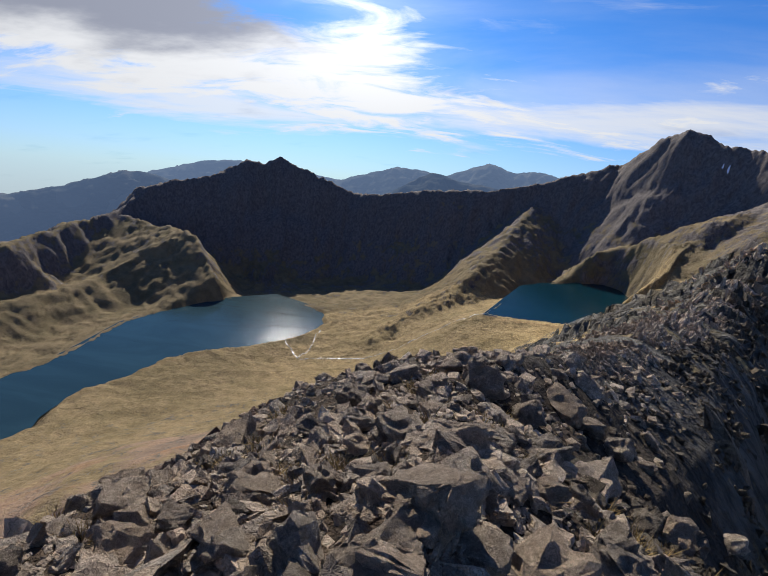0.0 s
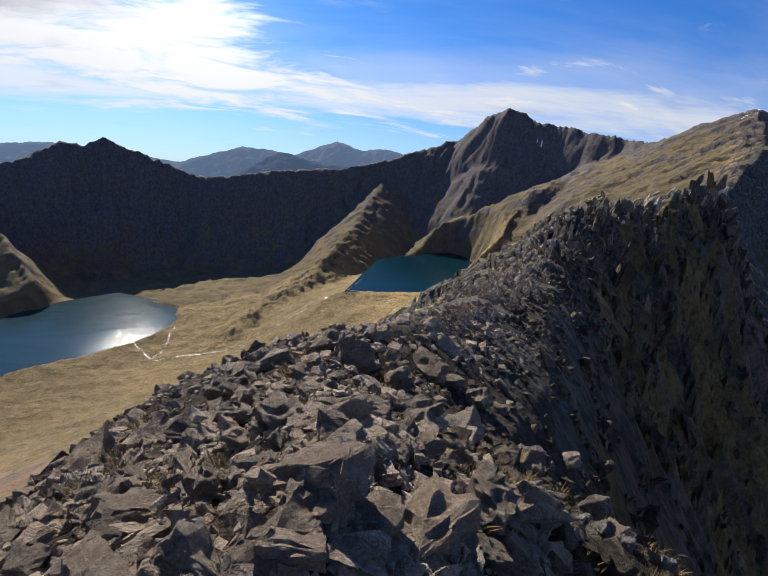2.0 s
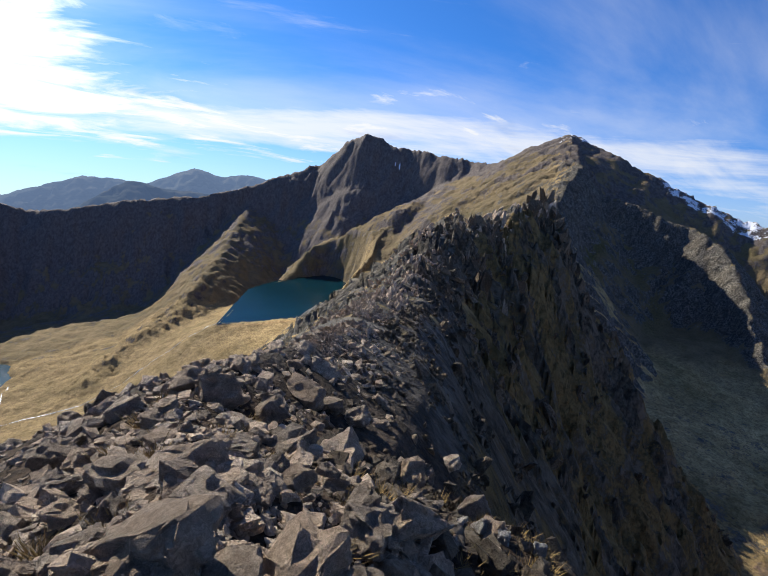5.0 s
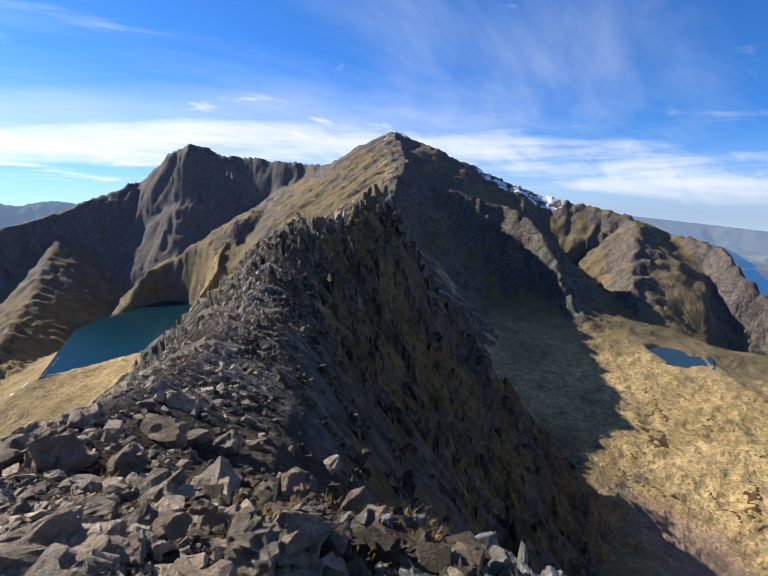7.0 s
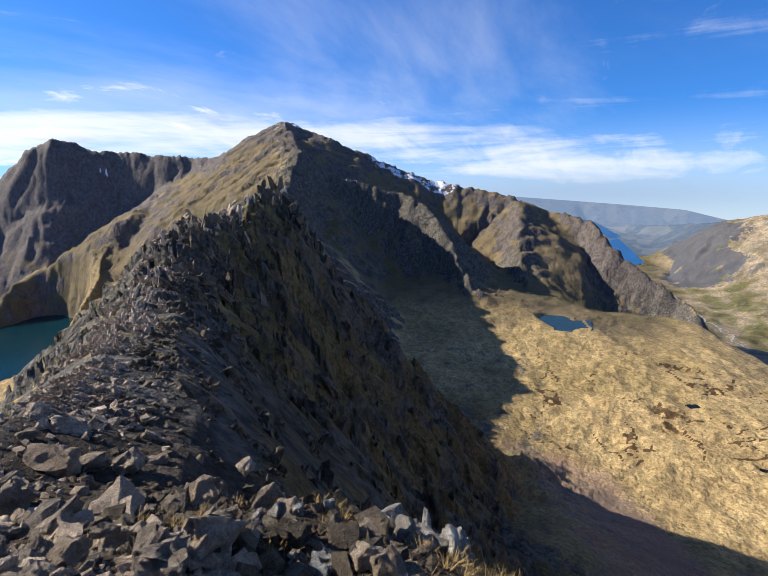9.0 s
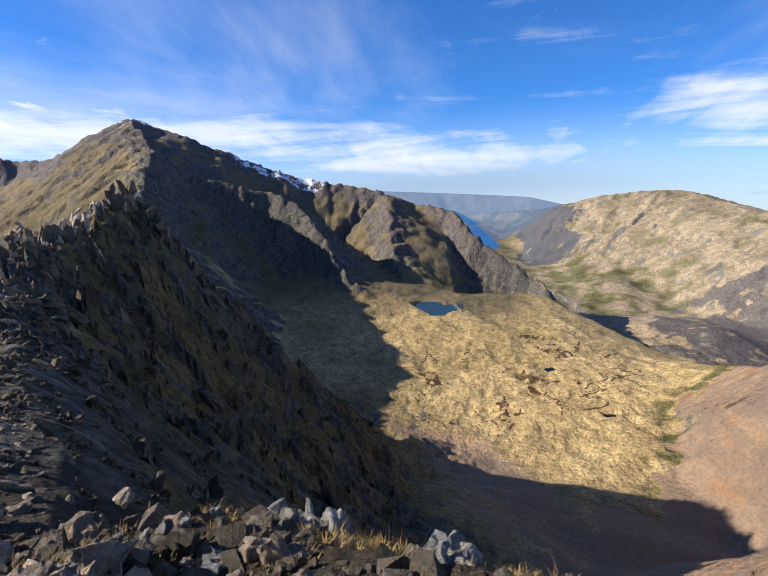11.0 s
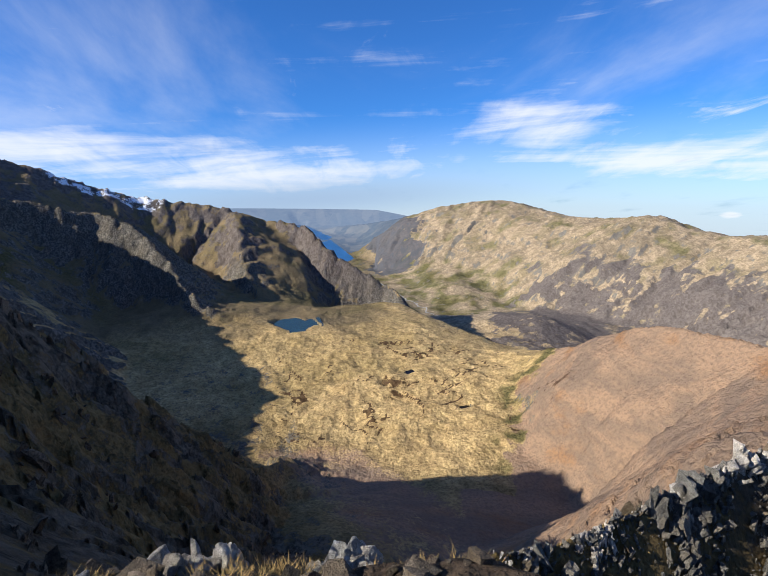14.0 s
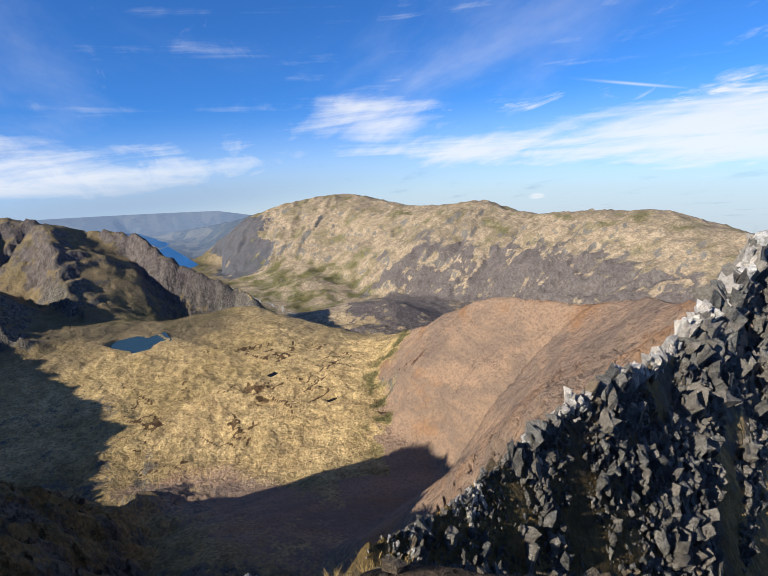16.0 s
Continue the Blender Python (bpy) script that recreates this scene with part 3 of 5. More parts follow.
def land(x, y, ridges=RIDGES):
    """Height and the masks of the ground at plan places x, y."""
    r = np.hypot(x, y)
    bear = np.degrees(np.arctan2(x, y))
    wx, wy = fractal(x / 140, y / 140, 3, 5), fractal(x / 140, y / 140, 3, 9)
    far = np.clip(r / 300, 0, 1)
    ux, uy = x + wx * 26 * far, y + wy * 26 * far
    z = floor_height(x, y)
    z -= np.maximum(r - 3050, 0) * 0.35 * np.clip(np.maximum(79 - bear, bear - 91) / 4, 0, 1)
    crag = np.zeros_like(x)
    top = np.full(x.shape, -1e9)
    for name, (line, left, right, size) in ridges.items():
        gentle = name in ("saddle", "red_ridge", "north_range", "left_moor", "green_spur")
        if name in ("crest", "rib"):
            d, zr, s = along(line, x, y)
        else:
            d, zr, s = along(line, ux, uy)
        a = np.abs(d)
        h = zr - np.where(d < 0, drop(left, a), drop(right, a))
        octaves = 4 if name in ("crest", "upper_crest", "red_ridge") else 3
        g = fractal(s / (size * 2.2) + 0.6 * wx + 0.02 * a / size * wx, a / (size * 9) + 0.41 + 0.5 * wy, octaves, 31 + len(name), 0.5, True)
        deep = np.clip(a / (size * 1.5), 0, 1) * np.clip(1.6 - a / (size * 22), 0.15, 1)
        if name == "crest":
            grow = np.clip((r - 12) / 120, 0.0, 1)
            teeth = fractal(s / 31, a / 60 + 0.43 + d / 160, 4, 77, 0.6, True)
            h += grow * np.clip(1 - a / 45, 0, 1) * (teeth - 0.45) * np.clip(r / 22, 3, 12)
            h += grow * g * deep * np.where(d > 0, size * 1.5, size * 0.3)
        else:
            h += g * deep * size * (0.55 if name == "north_range" else 0.35 if gentle or name in ("high_peak", "snow_shoulder", "crag", "dark_buttress") else 0.25 if name == "rib" else 0.9) * np.where(a > 3, 1, 0)
        if name == "north_range":
            h += plum(bear, d) * (fractal(s / 42 + wx, a / 160, 5, 91, 0.6, True) * 16 + fractal(x / 24, y / 24, 3, 93, 0.6, True) * 5)
        if not gentle:
            wide = {"crest": 250, "rib": 30, "south_wall": 420, "high_peak": 330, "snow_shoulder": 60, "dark_buttress": 170, "crag": 150, "upper_crest": 40, "left_spur": 60, "tarn_spur": 90, "lake_spur": 60}.get(name, 90)
            if name == "crest":
                wide = np.where(r < 450, 250, 70)
            crag = np.maximum(crag, np.clip((h - z + 40) / 60, 0, 1) * np.clip(1.25 - a / wide, 0, 1))
        z = join(z, h, np.clip(0.02 * r, 0.6, 22))
        top = np.maximum(top, h)
    # roughness
    far_off = np.clip((r - 1150) / 200, 0, 1)
    z += (fractal(x / 60, y / 60, 5, 3) * (1 - far_off) + fractal(x / 60, y / 60, 2, 3) * far_off) * np.clip(r / 50, 0, 6.5)
    z += crag * fractal(x / 34, y / 34, 3, 12, 0.5, True) * np.clip((r - 40) / 60, 0, 6.0)
    rough = np.where((crag > 0.04) & (r > 45))[0]
    if len(rough):
        cx, cy, cr = x[rough] + wx[rough] * 9, y[rough] + wy[rough] * 9, r[rough]
        coarse = facets(cx, cy, 24.0, 101, 1.0) * np.clip((cr - 420) / 60, 0, 4.5)
        middle = facets(cx, cy, 9.5, 111) * np.clip((cr - 60) / 25, 0, 2.8) * np.clip((1450 - cr) / 300, 0.15, 1)
        small = facets(cx, cy, 3.4, 121) * np.clip((cr - 45) / 25, 0, 1.5) * np.clip((560 - cr) / 80, 0, 1)
        z[rough] += crag[rough] * (coarse + middle + small)
    z += (fractal(x / 48, y / 48, 4, 19, 0.6, True) * (1 - far_off) + fractal(x / 48, y / 48, 2, 19, 0.45, True) * far_off) * np.clip((r - 700) / 60, 0, 6.5) * np.clip(1.2 - crag, 0.3, 1) * np.where((bear > 88) & (r > 1150), 0.35, 1.0)
    hum = np.exp(-(((bear - 92) / 26) ** 2)) * np.clip((r - 330) / 60, 0, 1) * np.clip((760 - r) / 80, 0, 1)
    z += hum * (fractal(x / 26, y / 26, 4, 41, 0.5, True) * 3.2 + fractal(x / 10 + fractal(x / 40, y / 40, 2, 43), y / 60, 3, 47, 0.5, True) * 1.2)
    close = np.clip((40 - r) / 25, 0, 1)
    z += close * (fractal(x / 1.6, y / 1.6, 4, 21, 0.55) * 0.28)
    z -= 1.5 * np.exp(-(((bear - 45) / 11) ** 2) - ((r - 2.4) / 0.9) ** 2)
    # far rim of the world
    rim = EYE + r * np.tan(np.radians(np.interp(bear, *RIM)))
    z = np.where(r > 3050, join(z, rim + np.minimum(0, (r - 4850)) * 0.95, 30), z)
    for level, corners in WATERS.values():
        poly = shore(level, corners)
        dist = outside(poly, x, y) + fractal(x / 30, y / 30, 3, 55) * min(9.0, 0.1 * float(np.ptp(poly[:, 0])))
        reach = 40.0 if level not in (-254.0, -255.5) else 6.0
        raised = np.maximum(z, level + 0.6 + 0.05 * dist)
        k = np.clip(1 - dist / reach, 0, 1)
        z = np.where(dist > 0, z * (1 - k) + np.minimum(raised, level + 0.6 + 0.9 * dist) * k, np.minimum(z, level - 0.5 + np.maximum(dist, -30) * 0.4))
    return z, crag


def height_at(x, y):
    return land(np.atleast_1d(np.asarray(x, float)), np.atleast_1d(np.asarray(y, float)))[0]



# ---- the ground: one sheet, finer towards the viewpoint ----
def rings():
    r = [0.0]
    r += list(np.geomspace(0.5, 30, 120))
    r += list(np.geomspace(30, 420, 250)[1:])
    r += list(np.geomspace(420, 2100, 300)[1:])
    r += list(np.linspace(2100, 3100, 90)[1:])
    return np.array(r)


def spokes():
    return np.radians(np.r_[np.arange(-62, 24, 0.23), np.arange(24, 50, 0.13), np.arange(50, 168, 0.23), np.arange(168, 298, 2.0)])


def sheet(name, b, r, mat, masks, ridges=RIDGES):
    B, R = np.meshgrid(b, r)
    x, y = R * np.sin(B), R * np.cos(B)
    z, crag = land(x.ravel(), y.ravel(), ridges)
    nb, nr = len(b), len(r)
    co = np.stack([x.ravel(), y.ravel(), z], 1)
    i, j = np.meshgrid(np.arange(nb), np.arange(nr - 1))
    a = (j * nb + i).ravel()
    c = (j * nb + (i + 1) % nb).ravel()
    quads = np.stack([a, a + nb, c + nb, c], 1)
    me = bpy.data.meshes.new(name)
    me.vertices.add(len(co))
    me.vertices.foreach_set("co", co.astype(np.float32).ravel())
    me.loops.add(quads.size)
    me.loops.foreach_set("vertex_index", quads.astype(np.int32).ravel())
    me.polygons.add(len(quads))
    me.polygons.foreach_set("loop_start", np.arange(0, quads.size, 4, dtype=np.int32))
    me.update(calc_edges=True)
    me.materials.append(mat)
    me.shade_smooth()
    Z = z.reshape(nr, nb)
    dr = np.gradient(Z, axis=0) / np.maximum(np.gradient(R, axis=0), 1e-3)
    db = np.gradient(Z, axis=1) / np.maximum(R * np.gradient(B, axis=1), 1e-3)
    steep = np.hypot(dr, db).ravel()
    for key, values in masks(co, steep, crag).items():
        at = me.attributes.new(key, "FLOAT", "POINT")
        at.data.foreach_set("value", np.clip(values, 0, 1).astype(np.float32))
    return new(name, me)


def ground_masks(co, steep, crag):
    x, y, z = co.T
    r, bear = np.hypot(x, y), np.degrees(np.arctan2(x, y))
    d_crest, _, _ = along(CREST, x, y)
    n1, n2 = fractal(x / 90, y / 90, 4, 61), fractal(x / 22, y / 22, 4, 67)
    rock = np.clip((steep - 0.75) * 1.5, 0, 1) * 0.75 + crag * 0.55 + n2 * 0.12
    knob = np.clip(fractal(x / 40 + n1, y / 40, 4, 97, 0.55, True) - 0.1, 0, 1) * np.clip((r - 250) / 100, 0, 1)
    rock += knob * 0.62 * np.where((bear > 80) & (r < 760), 0.35, 1.0)
    rock += np.clip((z + 60) / 60, 0, 1) * np.clip((bear - 49) / 4, 0, 1) * 0.12
    rock = np.maximum(rock, np.clip((45 - r) / 30, 0, 1) * 0.9)
    d_range, _, s_range = along(RIDGES["north_range"][0], x, y)
    tongue = fractal(s_range / 60 + n1, d_range / 260, 4, 83, 0.6)
    gl = plum(bear + n1 * 6, d_range + n1 * 150 + tongue * 160) * np.clip((r - 1000) / 100, 0, 1)
    rock = np.maximum(rock, gl * (0.72 + n1 * 0.5 + n2 * 0.5 + tongue * 0.8))
    b_red = np.interp(r, (340, 420, 620), (105.5, 107, 112.5)) + n1 * 5 + n2 * 2.5
    red = np.clip((bear - b_red) / 2.5, 0, 1) * np.clip((640 - r) / 60, 0, 1) * np.clip((r - 120) / 60, 0, 1)
    scree = np.clip((r - 20) / 30, 0, 1) * np.clip((np.where(bear < 0, 540, 300) - r + n1 * 90) / 90, 0, 1) * (np.clip((-14 - bear) / 12, 0, 1) + np.clip((bear - 70) / 8, 0, 1))
    red = np.maximum(red, scree * (np.where(bear < 0, 0.6, 0.65) + n1 * 0.5))
    apron = np.clip((d_crest - 150) / 30, 0, 1) * np.clip((285 - d_crest) / 40, 0, 1) * np.clip((bear - 60) / 8, 0, 1) * np.clip((430 - r) / 50, 0, 1)
    red = np.maximum(red, apron * (0.62 + n1 * 0.4))
    east = np.clip((bear - np.where(r > 320, b_red, 100)) / 3, 0, 1) * np.clip((r - 45) / 30, 0, 1) * np.clip((640 - r) / 60, 0, 1)
    red = np.maximum(red * np.clip(1.3 - rock * 0.6, 0, 1), east * 0.8)
    rock *= 1 - 0.75 * east
    dark = np.clip((bear - 48) / 4, 0, 1) * np.clip((86 - bear) / 6, 0, 1) * np.clip((r - 60) / 60, 0, 1) * np.clip((1100 - r) / 100, 0, 1)
    green = np.clip(n1 * 1.2 + 0.02, 0, 0.55) * np.where((bear > 74) & (r > 330) & (r < 800), 0.35, 1.0) + dark * 0.05 + np.exp(-(((bear - 53) / 3.5) ** 2)) * np.clip((r - 620) / 60, 0, 1) * np.clip((1150 - r) / 80, 0, 1) * np.clip(n1 * 3 + 0.3, 0, 0.8) + np.clip((r - 1250) / 250, 0, 1) * np.clip((bear - 80) / 10, 0, 1) * np.clip((-480 - z) / 60, 0, 1) * 0.6 * np.clip(0.5 + n1 * 2, 0, 1)
    green += np.exp(-(((bear - b_red) / 1.6) ** 2)) * np.clip((r - 330) / 40, 0, 1) * np.clip((640 - r) / 60, 0, 1) * np.clip(0.5 + n2 * 3, 0, 1)
    peak = np.clip((z - 40) / 60, 0, 1) * np.clip((bear - 33) / 8, 0, 1)
    ds, _, _ = along(RIDGES["snow_shoulder"][0], x, y)
    shoulder = np.clip((bear - 56) / 3, 0, 1) * np.clip((72 - bear) / 4, 0, 1) * np.clip((38 - np.abs(ds)) / 14, 0, 1) * np.where(r > 1200, 1, 0)
    snow = peak * 0.54 + shoulder * 0.57
    snow += 0.62 * np.exp(-(((bear - 30.2) / 1.3) ** 2)) * np.clip(1.5 - np.abs(z + 2) / 28, 0, 1) * np.where(r > 1250, 1, 0) * np.clip(perlin(bear * 2.2, z / 70, 85) * 5, 0, 1)
    d, _, _ = along(CREST, x, y)
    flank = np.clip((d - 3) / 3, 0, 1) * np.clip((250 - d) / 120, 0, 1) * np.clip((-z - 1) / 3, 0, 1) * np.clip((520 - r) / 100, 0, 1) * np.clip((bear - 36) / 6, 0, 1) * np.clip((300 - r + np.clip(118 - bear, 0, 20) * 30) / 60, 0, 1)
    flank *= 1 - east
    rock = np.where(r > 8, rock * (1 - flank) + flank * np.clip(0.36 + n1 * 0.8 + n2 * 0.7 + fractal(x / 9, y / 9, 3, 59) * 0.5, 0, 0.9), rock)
    rock -= 0.25 * np.clip((-18 - bear) / 4, 0, 1) * np.clip((r - 900) / 100, 0, 1) * np.clip((1720 - r) / 80, 0, 1)
    rock -= 0.28 * np.clip((33 - bear) / 3, 0, 1) * np.clip((r - 700) / 100, 0, 1) * np.clip((1420 - r) / 80, 0, 1)
    rock -= 0.26 * np.clip((bear - 48) / 4, 0, 1) * np.clip((99 - bear) / 3, 0, 1) * np.clip((r - 600) / 100, 0, 1) * np.clip((1400 - r) / 50, 0, 1)
    rock *= 1 - 0.2 * np.clip((bear - 56) / 4, 0, 1) * np.clip((100 - bear) / 3, 0, 1) * np.clip((r - 750) / 100, 0, 1) * np.clip((1500 - r) / 50, 0, 1)
    rock *= 1 - 0.28 * np.clip((bear - 23) / 3, 0, 1) * np.clip((50 - bear) / 2, 0, 1) * np.clip((r - 420) / 100, 0, 1) * np.clip((1390 - r) / 60, 0, 1)
    rock *= 1 - 0.5 * np.clip((31 - bear) / 3, 0, 1) * np.clip((r - 900) / 80, 0, 1) * np.clip((-150 - z) / 60, 0, 1) * np.clip((1720 - r) / 60, 0, 1)
    rock -= 0.12 * np.clip((bear - 27) / 3, 0, 1) * np.clip((50 - bear) / 3, 0, 1) * np.clip((r - 400) / 100, 0, 1) * np.clip(1 - peak, 0.2, 1)
    # the rib's ground is given the same shade-darkened colours
    flank = np.maximum(flank, np.clip((bear - 98) / 8, 0, 1) * np.clip((50 - r) / 8, 0, 1) * np.clip((r - 9) / 4, 0, 1))
    shaded_soil = np.clip((16 - r) / 8, 0, 1) * 0.9
    # some of it on the rib's near side too, as painted shade
    shaded_soil = np.maximum(shaded_soil, np.clip((bear - 98) / 8, 0, 1) * np.clip((50 - r) / 8, 0, 1) * np.clip((r - 9) / 4, 0, 1) * np.clip(0.2 + n2, 0, 0.5))
    red *= 1 - flank * np.clip((190 - d) / 40, 0, 1)
    near = np.clip((90 - r) / 60, 0, 1)
    slate = np.exp(-(((bear - 93.8 + n1 * 4) / 3.6) ** 2)) * 0.9 * np.clip((r - 2300) / 150, 0, 1)
    gl_heather = gl * 0.9
    upland = np.clip((r - 1000) / 300, 0, 1) * np.clip((bear - 84) / 6, 0, 1)
    bog = np.exp(-(((bear - 94) / 20) ** 2)) * np.clip((r - 370) / 50, 0, 1) * np.clip((690 - r) / 60, 0, 1)
    warp = fractal(x / 25, y / 25, 3, 71)
    hags = np.clip((1 - np.abs(perlin(x / 75 + warp * 0.5, y / 55 + warp * 0.4, 73)) * 2 - 0.93) * 30, 0, 1) * np.clip(fractal(x / 120, y / 120, 2, 79) * 6 + 0.4, 0, 1)
    hags = np.maximum(hags, np.clip((1 - np.abs(perlin(x / 48 + warp * 0.6 + 5, y / 95 - warp * 0.5, 74)) * 2 - 0.93) * 30, 0, 1) * np.clip(fractal(x / 90, y / 90, 2, 82) * 6 + 0.1, 0, 1)) * 1.5
    basin = np.exp(-(((x - 505) / 36) ** 2 + ((y + 28) / 30) ** 2)) * 0.75
    peat = bog * np.maximum(hags, basin * np.clip(0.6 + n2 * 2.5, 0, 1))
    brown = np.clip((-6 - bear) / 8, 0, 1) * np.clip((r - 900) / 100, 0, 1)
    brown = np.maximum(brown, np.clip((34 - bear) / 4, 0, 1) * np.clip((r - 1130) / 80, 0, 1))
    brown = np.maximum(brown, np.clip((bear - 26) / 3, 0, 1) * np.clip((50 - bear) / 3, 0, 1) * np.clip((r - 340) / 60, 0, 1))
    brown = np.maximum(brown, np.clip((bear - 47) / 3, 0, 1) * np.clip((94 - bear) / 4, 0, 1) * np.clip((r - 690 - n1 * 120) / 90, 0, 1))
    brown = np.maximum(brown, 0.62 * np.clip((20 - bear) / 14, 0, 1) + 0.2 * np.clip((-12 - bear) / 10, 0, 1))
    green *= 1 - 0.6 * np.clip((52 - bear) / 3, 0, 1) * np.clip((r - 430) / 60, 0, 1)
    return {"grain": np.clip((r - 1150) / 300, 0, 1) * np.where(bear > 80, 0.55, 1.0), "brown": brown, "rock": rock, "red": red, "green": green, "snow": snow, "near": near, "peat": peat, "flank": flank, "slate": np.maximum(slate, 0), "heather": gl_heather, "upland": upland, "shaded_soil": shaded_soil}


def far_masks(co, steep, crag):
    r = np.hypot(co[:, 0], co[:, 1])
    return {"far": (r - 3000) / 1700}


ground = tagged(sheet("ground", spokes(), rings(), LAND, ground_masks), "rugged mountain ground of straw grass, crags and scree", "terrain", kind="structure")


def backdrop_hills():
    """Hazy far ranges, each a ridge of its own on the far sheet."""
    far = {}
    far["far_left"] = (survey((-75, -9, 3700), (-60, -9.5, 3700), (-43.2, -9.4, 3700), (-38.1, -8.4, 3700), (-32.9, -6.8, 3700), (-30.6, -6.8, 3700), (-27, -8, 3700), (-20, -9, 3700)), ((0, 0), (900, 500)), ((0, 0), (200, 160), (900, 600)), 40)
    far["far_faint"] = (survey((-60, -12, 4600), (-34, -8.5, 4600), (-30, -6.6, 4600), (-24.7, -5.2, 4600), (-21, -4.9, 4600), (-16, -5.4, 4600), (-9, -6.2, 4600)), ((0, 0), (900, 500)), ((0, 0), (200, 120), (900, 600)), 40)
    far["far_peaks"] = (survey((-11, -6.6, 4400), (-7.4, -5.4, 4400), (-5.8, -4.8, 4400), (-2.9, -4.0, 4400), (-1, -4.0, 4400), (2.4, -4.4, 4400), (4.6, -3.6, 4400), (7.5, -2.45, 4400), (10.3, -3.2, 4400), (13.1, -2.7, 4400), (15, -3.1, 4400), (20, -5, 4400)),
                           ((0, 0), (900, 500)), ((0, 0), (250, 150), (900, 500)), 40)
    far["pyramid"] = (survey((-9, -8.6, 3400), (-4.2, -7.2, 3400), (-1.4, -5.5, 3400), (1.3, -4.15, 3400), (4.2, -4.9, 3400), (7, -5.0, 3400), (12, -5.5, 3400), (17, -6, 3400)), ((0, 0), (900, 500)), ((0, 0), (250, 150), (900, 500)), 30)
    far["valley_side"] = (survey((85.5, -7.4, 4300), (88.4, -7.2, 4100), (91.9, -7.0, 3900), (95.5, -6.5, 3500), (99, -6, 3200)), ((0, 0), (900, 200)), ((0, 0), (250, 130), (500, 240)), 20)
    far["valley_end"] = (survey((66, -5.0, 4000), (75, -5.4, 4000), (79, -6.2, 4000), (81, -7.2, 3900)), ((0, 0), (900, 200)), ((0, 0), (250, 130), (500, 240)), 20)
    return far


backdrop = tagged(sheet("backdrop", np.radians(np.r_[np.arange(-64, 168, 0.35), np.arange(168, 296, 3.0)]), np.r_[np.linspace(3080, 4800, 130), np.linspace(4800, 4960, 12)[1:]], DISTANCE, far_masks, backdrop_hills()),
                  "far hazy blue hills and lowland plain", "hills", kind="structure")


def lake(name, key, mat, label):
    level, corners = WATERS[key]
    poly = shore(level, corners)
    mid = poly.mean(0)
    out = poly + (poly - mid) / np.linalg.norm(poly - mid, axis=1)[:, None] * (14.0 if key not in ("pool", "puddle") else 2.0)
    bm = bmesh.new()
    bm.faces.new([bm.verts.new((px - mid[0], py - mid[1], 0)) for px, py in out])
    bmesh.ops.triangulate(bm, faces=bm.faces[:])
    bmesh.ops.recalc_face_normals(bm, faces=bm.faces[:])
    for f in bm.faces:
        if f.normal.z < 0:
            f.normal_flip()
    me = bpy.data.meshes.new(name)
    bm.to_mesh(me)
    bm.free()
    me.materials.append(mat)
    ob = new(name, me)
    ob.location = (mid[0], mid[1], level)
    return tagged(ob, label, "lake", kind="structure")


lake("water", "lake_long", BLUE_WATER, "long grey-blue mountain lake with wind ripples")
lake("water", "tarn_round", TEAL_WATER, "round teal mountain tarn under dark crags")
lake("water", "pond", BLUE_WATER, "small dark pond in a straw meadow")
PEAT_WATER = make_water("dark_peat_water", (0.008, 0.008, 0.009), 0.25, 0.05)
lake("water", "pool", PEAT_WATER, "dark peat pool in a boggy meadow")
lake("water", "puddle", PEAT_WATER, "dark peat pool in a boggy meadow")
lake("water", "valley_lake", FAR_WATER, "blue valley lake far below")
lake("water", "valley_lake_far", FAR_WATER, "blue valley lake far below")

# ---- stones ----
def stone_shape(seed, flat=0.55, long=0.72, points=15):
    """An angular block: the hull of a jittered box and a few points on its faces."""
    rng = random.Random(seed)
    bm = bmesh.new()
    for sx in (-1, 1):
        for sy in (-1, 1):
            for sz in (-1, 1):
                if rng.random() < 0.82:
                    bm.verts.new((sx * rng.uniform(0.55, 1.0), sy * long * rng.uniform(0.5, 1.0), sz * flat * rng.uniform(0.5, 1.0)))
    while len(bm.verts) < points:
        v = [rng.uniform(-0.8, 0.8), long * rng.uniform(-0.8, 0.8), flat * rng.uniform(-0.8, 0.8)]
        k = rng.randrange(3)
        v[k] = rng.choice((-1, 1)) * (1.0, long, flat)[k] * rng.uniform(0.85, 1.05)
        bm.verts.new(v)
    hull = bmesh.ops.convex_hull(bm, input=bm.verts[:])
    loose = [v for v in bm.verts if not v.link_faces]
    bmesh.ops.delete(bm, geom=loose, context="VERTS")
    bmesh.ops.dissolve_limit(bm, angle_limit=radians(9), verts=bm.verts[:], edges=bm.edges[:])
    bmesh.ops.triangulate(bm, faces=bm.faces[:])
    bmesh.ops.recalc_face_normals(bm, faces=bm.faces[:])
    return bm


